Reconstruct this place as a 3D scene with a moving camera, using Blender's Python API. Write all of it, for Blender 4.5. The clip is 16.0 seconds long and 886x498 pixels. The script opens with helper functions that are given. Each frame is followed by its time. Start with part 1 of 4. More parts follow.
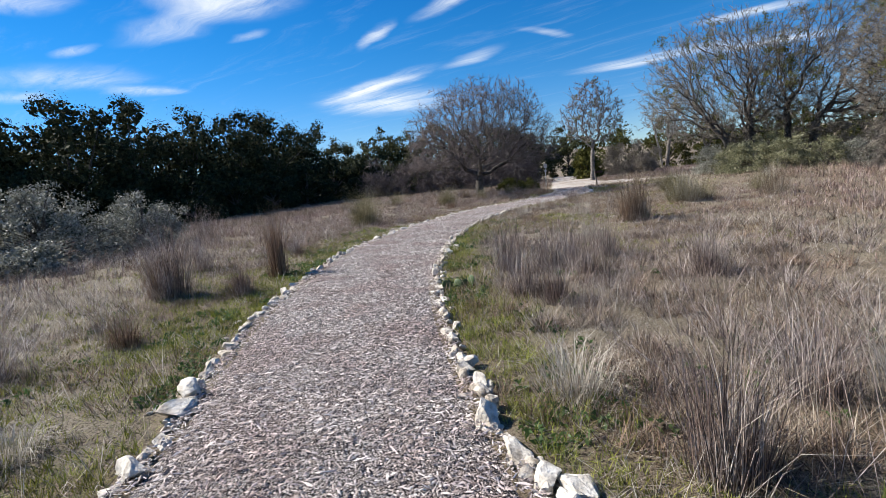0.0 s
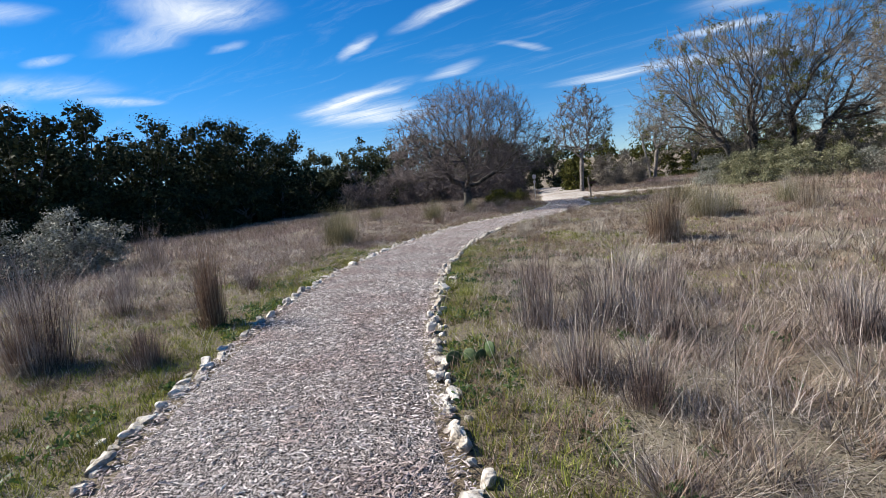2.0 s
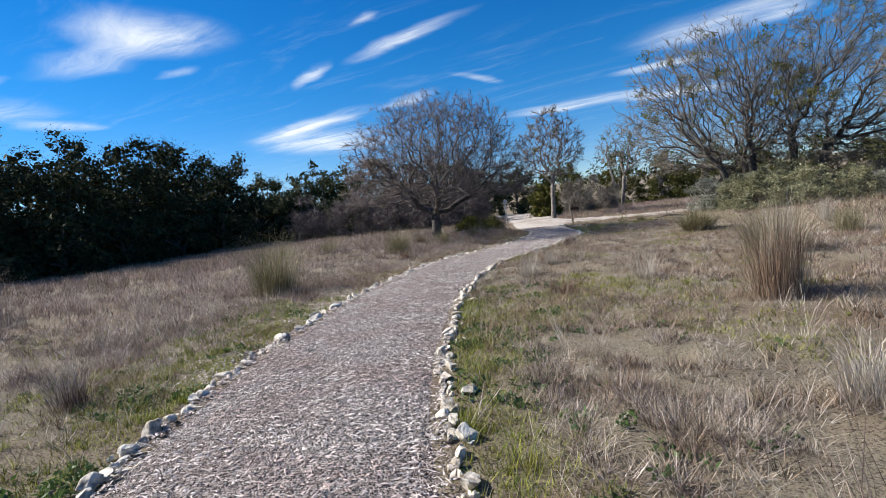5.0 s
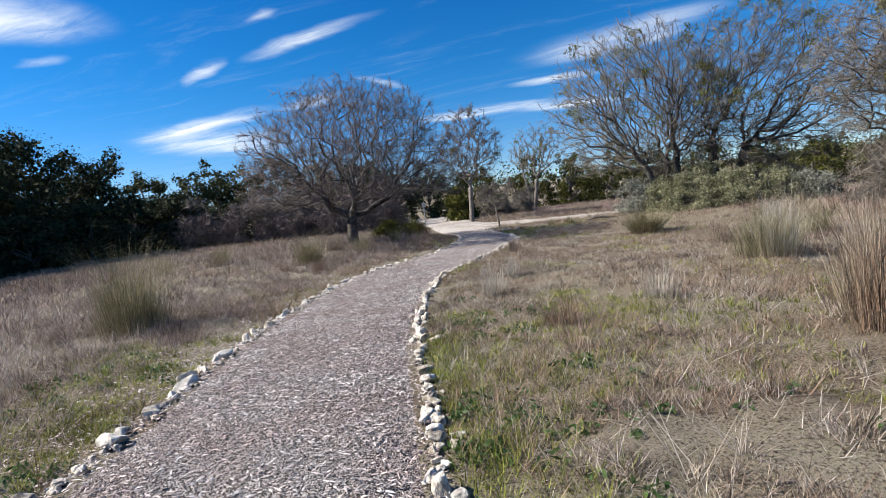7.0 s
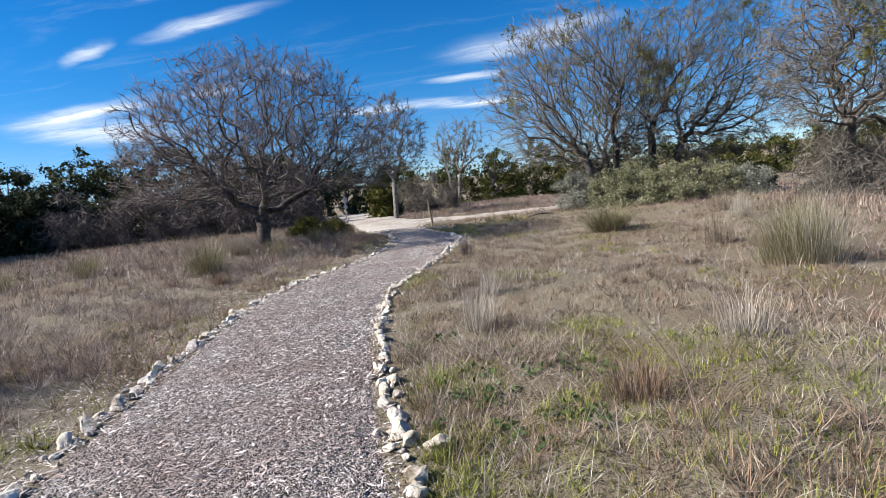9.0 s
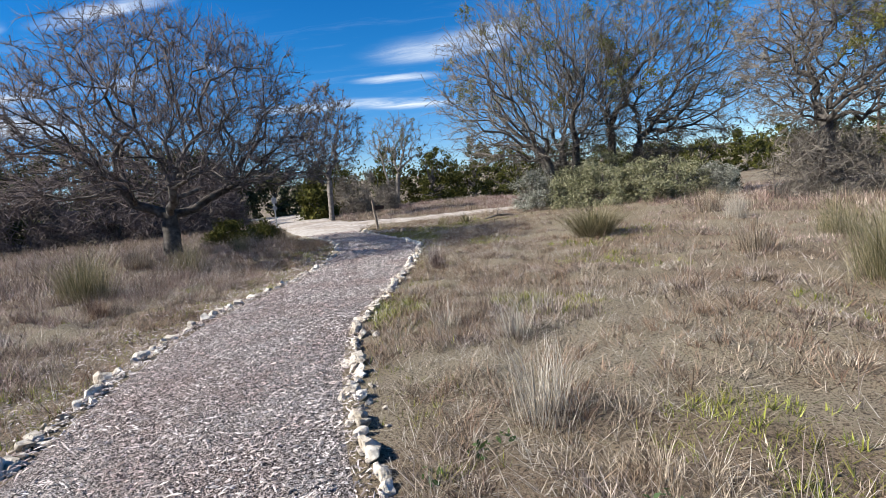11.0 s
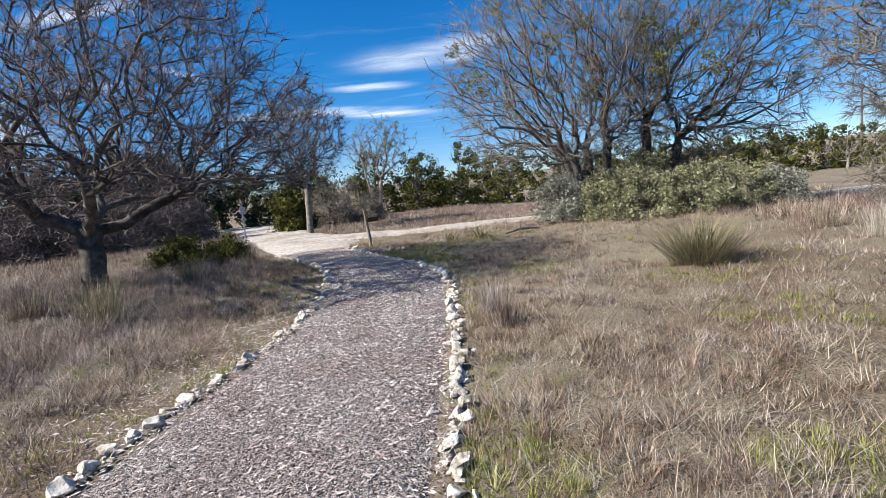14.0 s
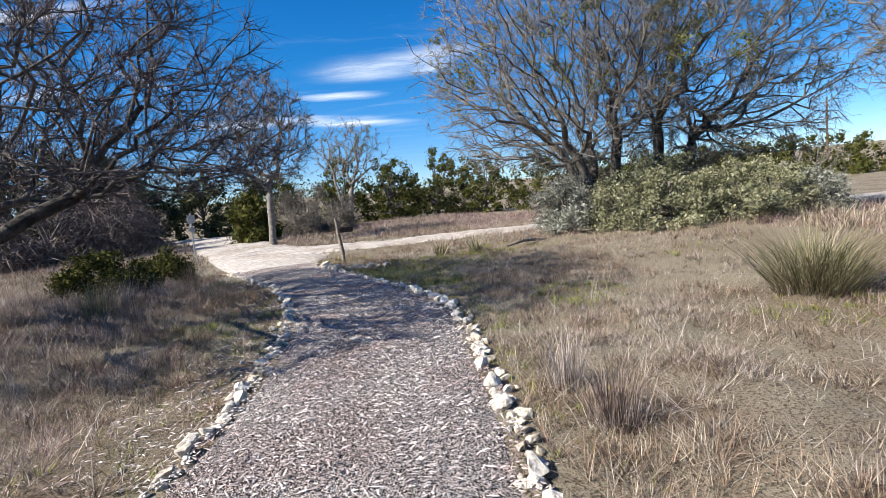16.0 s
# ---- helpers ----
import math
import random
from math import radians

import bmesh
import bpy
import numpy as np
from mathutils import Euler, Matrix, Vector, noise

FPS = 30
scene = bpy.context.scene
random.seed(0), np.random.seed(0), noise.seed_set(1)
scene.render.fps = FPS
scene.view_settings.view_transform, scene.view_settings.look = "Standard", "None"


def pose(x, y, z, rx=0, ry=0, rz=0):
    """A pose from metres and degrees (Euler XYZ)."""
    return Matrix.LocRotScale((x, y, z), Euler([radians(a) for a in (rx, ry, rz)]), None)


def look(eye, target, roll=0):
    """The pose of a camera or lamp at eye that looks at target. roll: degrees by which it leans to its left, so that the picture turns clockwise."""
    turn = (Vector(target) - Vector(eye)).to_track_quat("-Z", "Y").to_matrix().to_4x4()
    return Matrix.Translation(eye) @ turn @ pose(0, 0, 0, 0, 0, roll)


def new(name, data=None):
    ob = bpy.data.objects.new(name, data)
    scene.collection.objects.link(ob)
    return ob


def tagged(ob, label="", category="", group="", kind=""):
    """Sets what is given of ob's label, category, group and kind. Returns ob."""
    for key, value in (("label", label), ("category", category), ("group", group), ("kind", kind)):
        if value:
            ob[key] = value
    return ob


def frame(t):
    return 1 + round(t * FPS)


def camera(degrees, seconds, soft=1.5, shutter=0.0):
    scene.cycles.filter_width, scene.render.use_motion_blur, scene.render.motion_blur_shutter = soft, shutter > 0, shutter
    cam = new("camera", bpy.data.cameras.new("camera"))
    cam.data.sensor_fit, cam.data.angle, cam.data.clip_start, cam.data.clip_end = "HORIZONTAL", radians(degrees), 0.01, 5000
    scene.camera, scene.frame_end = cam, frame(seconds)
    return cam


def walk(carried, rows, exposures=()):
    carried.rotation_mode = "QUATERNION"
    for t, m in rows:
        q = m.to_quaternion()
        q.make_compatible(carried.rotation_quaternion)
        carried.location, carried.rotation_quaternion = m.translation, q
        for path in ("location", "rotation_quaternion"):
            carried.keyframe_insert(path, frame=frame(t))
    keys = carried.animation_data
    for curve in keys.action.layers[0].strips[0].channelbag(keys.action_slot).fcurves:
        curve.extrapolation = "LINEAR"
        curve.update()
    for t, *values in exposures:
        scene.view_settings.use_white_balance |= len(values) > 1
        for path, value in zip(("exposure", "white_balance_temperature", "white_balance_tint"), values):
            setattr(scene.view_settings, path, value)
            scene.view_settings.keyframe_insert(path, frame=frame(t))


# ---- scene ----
cam = camera(82.9, 16.0, soft=0.7)
METRES, EYE, TILT, LEAN, TURN = 21.7, 1.5, 0.0, 0.0, 0.0
EXPOSURES = [(0.0, 0.98), (4.0, 0.98), (9.0, 1.08), (12.0, 1.08), (14.0, 1.16), (16.0, 1.26)]
ROWS = [
    (0.0, 0.0, 0.0, 0.0, -0.75, -8.01, 5.32),
    (0.5, -0.0021, 0.0245, -0.0006, -1.45, -7.78, 5.44),
    (1.0, -0.0036, 0.0527, 0.0005, -1.79, -7.68, 5.47),
    (1.5, -0.0053, 0.0809, 0.0011, -2.55, -7.56, 5.49),
    (2.0, -0.007, 0.1127, 0.0025, -2.88, -6.96, 5.52),
    (2.5, -0.0081, 0.1423, 0.003, -2.95, -6.58, 5.53),
    (3.0, -0.0077, 0.1767, 0.0027, -4.03, -5.82, 5.58),
    (3.5, -0.011, 0.208, 0.0029, -4.36, -5.2, 5.53),
    (4.0, -0.0119, 0.2418, 0.0031, -5.84, -4.59, 5.56),
    (6.5, -0.0229, 0.4064, 0.0026, -14.22, -4.48, 5.68),
    (7.0, -0.0202, 0.4396, 0.0009, -18.54, -4.87, 5.71),
    (7.5, -0.0185, 0.4723, 0.0007, -20.52, -5.18, 5.65),
    (8.0, -0.013, 0.5044, -0.0001, -22.91, -5.61, 5.68),
    (8.5, -0.0072, 0.5348, 0.0018, -25.43, -6.08, 5.67),
    (9.0, -0.0039, 0.5647, 0.0019, -28.21, -6.28, 5.57),
    (11.5, 0.0344, 0.7138, 0.0004, -37.24, -6.98, 5.31),
    (12.0, 0.043, 0.7438, 0.0021, -38.05, -7.03, 5.26),
    (12.5, 0.0532, 0.7693, 0.0027, -38.28, -6.95, 5.31),
    (13.0, 0.064, 0.7991, 0.0031, -38.46, -6.86, 5.29),
    (13.5, 0.0735, 0.8264, 0.0034, -38.53, -6.57, 5.28),
    (14.0, 0.0862, 0.8554, 0.0038, -38.97, -6.13, 5.3),
    (14.5, 0.0969, 0.8824, 0.0037, -39.38, -5.69, 5.25),
    (15.0, 0.1119, 0.9124, 0.0017, -40.58, -5.5, 5.22),
    (15.5, 0.1271, 0.9409, 0.001, -40.66, -5.29, 5.23),
    (16.0, 0.1455, 0.9677, 0.0007, -42.51, -5.35, 5.17),
]
walk(cam, [(t, pose(0, 0, EYE, TILT, LEAN, TURN) @ pose(METRES * x, METRES * y, METRES * z, 90 + pitch, roll, yaw)) for t, x, y, z, yaw, pitch, roll in ROWS], EXPOSURES)

# ---- world and sun ----
SUN_AZ = radians(-70.0)     # measured from +y towards +x
SUN_EL = radians(38.0)
SUN_DIR = Vector((math.sin(SUN_AZ) * math.cos(SUN_EL), math.cos(SUN_AZ) * math.cos(SUN_EL), math.sin(SUN_EL)))
sun_data = bpy.data.lights.new("sun", "SUN")
sun_data.energy, sun_data.angle, sun_data.color = 5.0, radians(0.5), (1.0, 0.95, 0.87)
sun = new("sun", sun_data)
sun.matrix_world = look(SUN_DIR * 200, (0, 0, 0))


class Nodes:
    """Short way to wire a node tree."""

    def __init__(self, tree):
        self.tree = tree
        tree.nodes.clear()

    def add(self, kind, inputs=None, **attrs):
        n = self.tree.nodes.new(kind)
        for k, v in attrs.items():
            setattr(n, k, v)
        for k, v in (inputs or {}).items():
            if isinstance(v, bpy.types.NodeSocket):
                self.tree.links.new(v, n.inputs[k])
            else:
                n.inputs[k].default_value = v
        return n

    def math(self, op, a, b=0.0, clamp=False):
        n = self.add("ShaderNodeMath", {0: a, 1: b}, operation=op)
        n.use_clamp = clamp
        return n.outputs[0]

    def mix(self, f, a, b, blend="MIX"):
        n = self.add("ShaderNodeMix", data_type="RGBA", blend_type=blend)
        for i, v in ((0, f), (6, a), (7, b)):
            if isinstance(v, bpy.types.NodeSocket):
                self.tree.links.new(v, n.inputs[i])
            else:
                n.inputs[i].default_value = (*v, 1) if i and len(v) == 3 else v
        return n.outputs[2]

    def ramp(self, f, lo, hi):
        return self.add("ShaderNodeMapRange", {0: f, 1: lo, 2: hi}, interpolation_type="SMOOTHSTEP").outputs[0]


world = bpy.data.worlds.new("sky")
scene.world = world
world.use_nodes = True
w = Nodes(world.node_tree)
coord = w.add("ShaderNodeTexCoord").outputs["Generated"]
sky = w.add("ShaderNodeTexSky", sky_type="NISHITA", sun_disc=False, sun_elevation=SUN_EL, sun_rotation=SUN_AZ,
            altitude=300.0, air_density=1.0, dust_density=0.0, ozone_density=4.0).outputs[0]
sky = w.add("ShaderNodeHueSaturation", {"Hue": 0.505, "Saturation": 1.35, "Value": 1.0, "Color": sky}).outputs[0]
# thin high cloud lies on a flat layer: the direction divided by its height
sep = w.add("ShaderNodeSeparateXYZ", {0: coord})
zz = w.math("MAXIMUM", sep.outputs[2], 0.03)
sky = w.mix(1.0, sky, w.mix(w.ramp(sep.outputs[2], 0.30, 0.02), (0.52, 1.12, 1.23), (0.90, 1.0, 1.22)), "MULTIPLY")
px = w.math("DIVIDE", sep.outputs[0], zz)
py = w.math("DIVIDE", sep.outputs[1], zz)
flat = w.add("ShaderNodeCombineXYZ", {0: px, 1: py, 2: 0.0}).outputs[0]
warp = w.add("ShaderNodeTexNoise", {"Vector": flat, "Scale": 1.6, "Detail": 5.0}).outputs["Color"]
warp = w.add("ShaderNodeVectorMath", {0: warp, 1: (0.5, 0.5, 0.5)}, operation="SUBTRACT").outputs[0]
warp = w.add("ShaderNodeVectorMath", {0: warp, 3: 0.30}, operation="SCALE").outputs[0]
bent = w.add("ShaderNodeVectorMath", {0: flat, 1: warp}, operation="ADD").outputs[0]


def streak(x, y, angle, length, width, strength):
    """One wisp of cirrus on the cloud layer, at x, y, drawn out along angle (degrees from +x)."""
    m = w.add("ShaderNodeMapping", {"Vector": bent, "Location": (x, y, 0), "Rotation": (0, 0, radians(angle)),
                                    "Scale": (length, width, 1)}, vector_type="TEXTURE").outputs[0]
    d = w.add("ShaderNodeVectorMath", {0: m}, operation="LENGTH").outputs["Value"]
    return w.math("MULTIPLY", w.ramp(d, 1.0, 0.0), strength)


CLOUDS = [
    # x, y, angle, length, width, strength
    (-1.87, 2.56, -10, 0.30, 0.20, 0.75),
    (-1.00, 2.75, -24, 0.44, 0.42, 1.00),
    (-1.45, 3.05, -29, 0.60, 0.24, 0.55),
    (-1.12, 3.34, -26, 0.22, 0.09, 0.50),
    (-2.20, 3.30, -31, 0.32, 0.11, 0.85),
    (-2.70, 3.95, -5, 0.70, 0.55, 0.60),
    (-2.49, 4.61, 14, 0.40, 0.35, 0.70),
    (-3.44, 4.39, -32, 0.45, 0.30, 0.70),
    (-0.34, 3.58, -67, 0.42, 0.09, 0.85),
    (0.26, 2.96, -49, 0.64, 0.13, 0.95),
    (0.04, 2.58, -47, 0.14, 0.06, 0.50),
    (-0.58, 5.38, -48, 1.25, 0.30, 0.95),
    (-0.50, 6.55, -5, 1.05, 1.50, 1.0),
    (0.41, 4.48, -63, 0.50, 0.20, 0.65),
    (0.92, 3.92, 40, 0.40, 0.10, 0.50),
    (2.11, 5.39, -26, 0.76, 0.40, 0.85),
    (3.10, 4.95, -8, 1.30, 0.45, 0.95),
    (2.45, 3.85, -33, 0.52, 0.19, 0.95),
    (2.20, 3.10, -45, 0.60, 0.45, 0.60),
    (2.40, 2.60, -68, 0.50, 0.30, 0.55),
    (2.59, 2.82, -96, 0.27, 0.18, 0.60),
]
cover = 0.0
for c in CLOUDS:
    cover = w.math("ADD", streak(*c), cover)
m = w.add("ShaderNodeMapping", {"Vector": bent, "Rotation": (0, 0, radians(-42)), "Scale": (2.6, 0.55, 1)}, vector_type="TEXTURE").outputs[0]
fibre = w.add("ShaderNodeTexNoise", {"Vector": m, "Scale": 1.7, "Detail": 9.0, "Roughness": 0.68, "Distortion": 0.6}).outputs[0]
veil = w.math("MULTIPLY", w.ramp(fibre, 0.5, 0.85), 0.14)
cover = w.math("MULTIPLY", cover, w.ramp(fibre, 0.22, 0.66))
cover = w.math("ADD", cover, veil, clamp=True)
cover = w.math("MULTIPLY", cover, w.ramp(sep.outputs[2], 0.0, 0.12))
sky = w.mix(cover, sky, (9.0, 9.6, 10.2))
bg = w.add("ShaderNodeBackground", {"Color": sky, "Strength": 0.055})
w.tree.links.new(bg.outputs[0], w.add("ShaderNodeOutputWorld").inputs[0])

# ---- materials ----


def material(name, colours, scale=4.0, rough=0.8, bump=0.0, bump_scale=40.0, island=False, patch=None, metal=0.0, spec=0.3, thin=0.0, stops=None):
    """A rough natural surface: two to four colours by grain, by a wide patch, and by piece."""
    m = bpy.data.materials.new(name)
    m.use_nodes = True
    n = Nodes(m.node_tree)
    pos = n.add("ShaderNodeNewGeometry")
    place = pos.outputs["Position"]
    grain = n.add("ShaderNodeTexNoise", {"Vector": place, "Scale": scale, "Detail": 6.0, "Roughness": 0.6}).outputs[0]
    if island:
        grain = n.math("ADD", n.math("MULTIPLY", grain, 0.35), n.math("MULTIPLY", pos.outputs["Random Per Island"], 0.65))
    else:
        own = n.add("ShaderNodeObjectInfo").outputs["Random"]
        grain = n.math("ADD", grain, n.math("MULTIPLY", n.math("SUBTRACT", own, 0.5), 0.18))
    cr = n.add("ShaderNodeValToRGB", {0: grain})
    lo, hi = (0.12, 0.88) if island else (0.3, 0.7)
    els = cr.color_ramp.elements
    while len(els) < len(colours):
        els.new(0.5)
    for i, c in enumerate(colours):
        els[i].position = stops[i] if stops else lo + (hi - lo) * i / (len(colours) - 1)
        els[i].color = (*c, 1)
    col = cr.outputs[0]
    if patch:
        wide = n.add("ShaderNodeTexNoise", {"Vector": place, "Scale": patch[0], "Detail": 4.0}).outputs[0]
        col = n.mix(n.ramp(wide, 0.42, 0.62), col, patch[1], patch[2] if len(patch) > 2 else "MULTIPLY")
    b = n.add("ShaderNodeBsdfPrincipled", {"Base Color": col, "Roughness": rough, "Metallic": metal, "Specular IOR Level": spec})
    if bump:
        fine = n.add("ShaderNodeTexNoise", {"Vector": place, "Scale": bump_scale, "Detail": 6.0, "Roughness": 0.65}).outputs[0]
        bn = n.add("ShaderNodeBump", {"Strength": bump, "Distance": 0.02, "Height": fine})
        n.tree.links.new(bn.outputs[0], b.inputs["Normal"])
    out = n.add("ShaderNodeOutputMaterial")
    if thin:
        t = n.add("ShaderNodeBsdfTranslucent", {"Color": col})
        mx = n.add("ShaderNodeMixShader", {0: thin, 1: b.outputs[0], 2: t.outputs[0]})
        n.tree.links.new(mx.outputs[0], out.inputs[0])
    else:
        n.tree.links.new(b.outputs[0], out.inputs[0])
    return m


# soil and thatch tones; the darkest also stand in for shade between blades
M_GROUND = material("thatch_and_soil", [(0.010, 0.008, 0.005), (0.055, 0.043, 0.027), (0.16, 0.13, 0.088), (0.28, 0.24, 0.175), (0.075, 0.078, 0.028)], 48.0, 0.95, 1.0, 90, patch=(0.35, (0.75, 0.66, 0.62)))


def chip_bed(name):
    """Packed wood chips: long cells laid three ways, each with its own shade of weathered grey."""
    m = bpy.data.materials.new(name)
    m.use_nodes = True
    n = Nodes(m.node_tree)
    place = n.add("ShaderNodeNewGeometry").outputs["Position"]
    shade = 0.0
    for turn, scale, lift in ((17, (0.020, 0.0055, 1.0), 0.0), (74, (0.026, 0.0065, 1.0), 3.7), (131, (0.017, 0.005, 1.0), 8.1)):
        q = n.add("ShaderNodeMapping", {"Vector": place, "Location": (lift, lift * 0.7, 0), "Rotation": (0, 0, radians(turn)), "Scale": scale}, vector_type="TEXTURE").outputs[0]
        v = n.add("ShaderNodeTexVoronoi", {"Vector": q, "Scale": 1.0, "Randomness": 1.0}, voronoi_dimensions="2D")
        # each cell darkens to its rim: crevice shade between chips, put into the colour
        cell = n.math("MULTIPLY", n.add("ShaderNodeSeparateColor", {0: v.outputs["Color"]}).outputs[0], n.ramp(v.outputs["Distance"], 0.75, 0.15))
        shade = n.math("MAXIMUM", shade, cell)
    cr = n.add("ShaderNodeValToRGB", {0: shade})
    els = cr.color_ramp.elements
    els.new(0.5)
    els.new(0.75)
    # the near-black stop is that painted crevice shade, the rest chip greys
    for e, (at, c) in zip(els, ((0.33, (0.014, 0.011, 0.010)), (0.50, (0.17, 0.146, 0.134)), (0.68, (0.40, 0.355, 0.33)), (0.88, (0.66, 0.61, 0.575)))):
        e.position, e.color = at, (*c, 1)
    wide = n.add("ShaderNodeTexNoise", {"Vector": place, "Scale": 0.8, "Detail": 4.0}).outputs[0]
    col = n.mix(n.ramp(wide, 0.42, 0.62), cr.outputs[0], (0.88, 0.80, 0.78), "MULTIPLY")
    bn = n.add("ShaderNodeBump", {"Strength": 1.0, "Distance": 0.012, "Height": shade})
    b = n.add("ShaderNodeBsdfPrincipled", {"Base Color": col, "Roughness": 0.85, "Specular IOR Level": 0.25, "Normal": bn.outputs[0]})
    n.tree.links.new(b.outputs[0], n.add("ShaderNodeOutputMaterial").inputs[0])
    return m


M_CHIPBED = chip_bed("wood_chip_bed")
M_CHIP = material("weathered_wood_chip", [(0.05, 0.04, 0.036), (0.26, 0.222, 0.203), (0.55, 0.495, 0.465), (0.80, 0.755, 0.72)], 60.0, 0.75, island=True, patch=(1.4, (0.80, 0.71, 0.70)))
M_STONE = material("pale_limestone", [(0.22, 0.185, 0.145), (0.58, 0.53, 0.455), (0.78, 0.74, 0.67)], 14.0, 0.9, 0.9, 45, patch=(3.0, (0.80, 0.76, 0.70)))
M_ROAD = material("pale_caliche_gravel", [(0.27, 0.235, 0.20), (0.43, 0.39, 0.345), (0.56, 0.52, 0.47)], 5.0, 0.95, 0.5, 50, patch=(0.4, (0.82, 0.78, 0.74)))
M_GREEN = material("short_green_grass", [(0.035, 0.046, 0.010), (0.14, 0.165, 0.026), (0.29, 0.31, 0.05), (0.42, 0.41, 0.13)], 3.0, 0.65, island=True, thin=0.2, patch=(2.5, (0.6, 0.55, 0.45)))
# dry grasses: dark first stops and patches also paint in shade between tufts
M_DRY = material("dry_tan_grass", [(0.03, 0.022, 0.015), (0.15, 0.115, 0.079), (0.37, 0.305, 0.225), (0.66, 0.58, 0.46)], 3.0, 0.7, island=True, thin=0.12, patch=(2.6, (0.50, 0.42, 0.37)))
M_STEM = material("grey_mauve_dry_stems", [(0.03, 0.022, 0.02), (0.16, 0.125, 0.11), (0.39, 0.325, 0.288), (0.70, 0.63, 0.56)], 3.0, 0.7, island=True, thin=0.1, patch=(2.2, (0.52, 0.44, 0.41)))
M_MAUVE = material("mauve_field_grass", [(0.07, 0.046, 0.042), (0.22, 0.158, 0.143), (0.42, 0.325, 0.285), (0.64, 0.53, 0.45)], 3.0, 0.7, island=True, thin=0.1, patch=(1.3, (0.60, 0.50, 0.46)))
M_RUST = material("rust_brown_bluestem", [(0.035, 0.019, 0.013), (0.13, 0.077, 0.05), (0.27, 0.18, 0.122), (0.42, 0.32, 0.23)], 3.0, 0.7, island=True, thin=0.1)
M_STRAW = material("bleached_straw", [(0.22, 0.185, 0.145), (0.40, 0.355, 0.29), (0.62, 0.575, 0.50)], 3.0, 0.65, island=True, thin=0.2)
M_SEDGE = material("olive_evergreen_blades", [(0.045, 0.046, 0.018), (0.12, 0.112, 0.05), (0.26, 0.225, 0.13), (0.46, 0.40, 0.27)], 3.0, 0.6, island=True, thin=0.2)
M_WEED = material("leafy_green_weeds", [(0.03, 0.06, 0.018), (0.06, 0.11, 0.03), (0.12, 0.17, 0.05)], 3.0, 0.55, island=True, thin=0.3)
M_BARK = material("grey_brown_bark", [(0.035, 0.03, 0.026), (0.09, 0.078, 0.068), (0.17, 0.155, 0.14)], 7.0, 0.95, 0.9, 30)
M_TWIG = material("grey_twigs", [(0.045, 0.035, 0.035), (0.105, 0.084, 0.081), (0.19, 0.16, 0.152)], 2.0, 0.9, island=True)
M_TWIGLIGHT = material("lichen_grey_twigs", [(0.05, 0.042, 0.036), (0.12, 0.104, 0.088), (0.25, 0.222, 0.185)], 2.0, 0.9, island=True)
M_PALEBARK = material("pale_lichen_bark", [(0.08, 0.07, 0.06), (0.17, 0.15, 0.13), (0.27, 0.245, 0.215)], 6.0, 0.95, 0.8, 25)
M_OAK = material("dark_live_oak_leaf", [(0.014, 0.018, 0.009), (0.033, 0.040, 0.018), (0.072, 0.077, 0.035)], 0.6, 0.8, island=True, thin=0.08, spec=0.1)
M_JUNIPER = material("olive_juniper_leaf", [(0.028, 0.034, 0.009), (0.062, 0.066, 0.015), (0.125, 0.116, 0.027)], 0.6, 0.8, island=True, thin=0.1, spec=0.12)
M_MIXED = material("dusty_green_leaf", [(0.028, 0.034, 0.014), (0.06, 0.067, 0.03), (0.125, 0.125, 0.06)], 0.6, 0.8, island=True, thin=0.1, spec=0.12)
M_SILVER = material("silver_sage_leaf", [(0.06, 0.06, 0.046), (0.20, 0.205, 0.165), (0.44, 0.44, 0.38)], 2.0, 0.6, island=True, thin=0.15)
M_SAGE = material("olive_sage_leaf", [(0.07, 0.072, 0.032), (0.19, 0.188, 0.10), (0.36, 0.35, 0.235)], 2.0, 0.6, island=True, thin=0.15)
M_MISTLE = material("mistletoe_leaf", [(0.05, 0.055, 0.012), (0.12, 0.12, 0.028), (0.20, 0.18, 0.05)], 2.0, 0.6, island=True, thin=0.2)
M_CACTUS = material("prickly_pear_skin", [(0.03, 0.055, 0.02), (0.06, 0.095, 0.035), (0.10, 0.13, 0.05)], 30.0, 0.5, 0.3, 60)
M_POST = material("weathered_cedar_post", [(0.10, 0.08, 0.06), (0.20, 0.165, 0.13), (0.30, 0.26, 0.21)], 12.0, 0.9, 0.6, 60)
M_BOARD = material("dark_stained_board", [(0.03, 0.016, 0.012), (0.055, 0.03, 0.022), (0.08, 0.048, 0.035)], 16.0, 0.7, 0.3, 60)
M_STEEL = material("galvanised_steel", [(0.30, 0.31, 0.32), (0.42, 0.43, 0.44)], 8.0, 0.45, metal=0.9)
M_SIGNBACK = material("grey_sign_back", [(0.24, 0.25, 0.25), (0.34, 0.35, 0.35)], 8.0, 0.5)
M_POLE = material("brown_utility_pole", [(0.09, 0.06, 0.045), (0.17, 0.12, 0.09)], 3.0, 0.9, 0.4, 30)

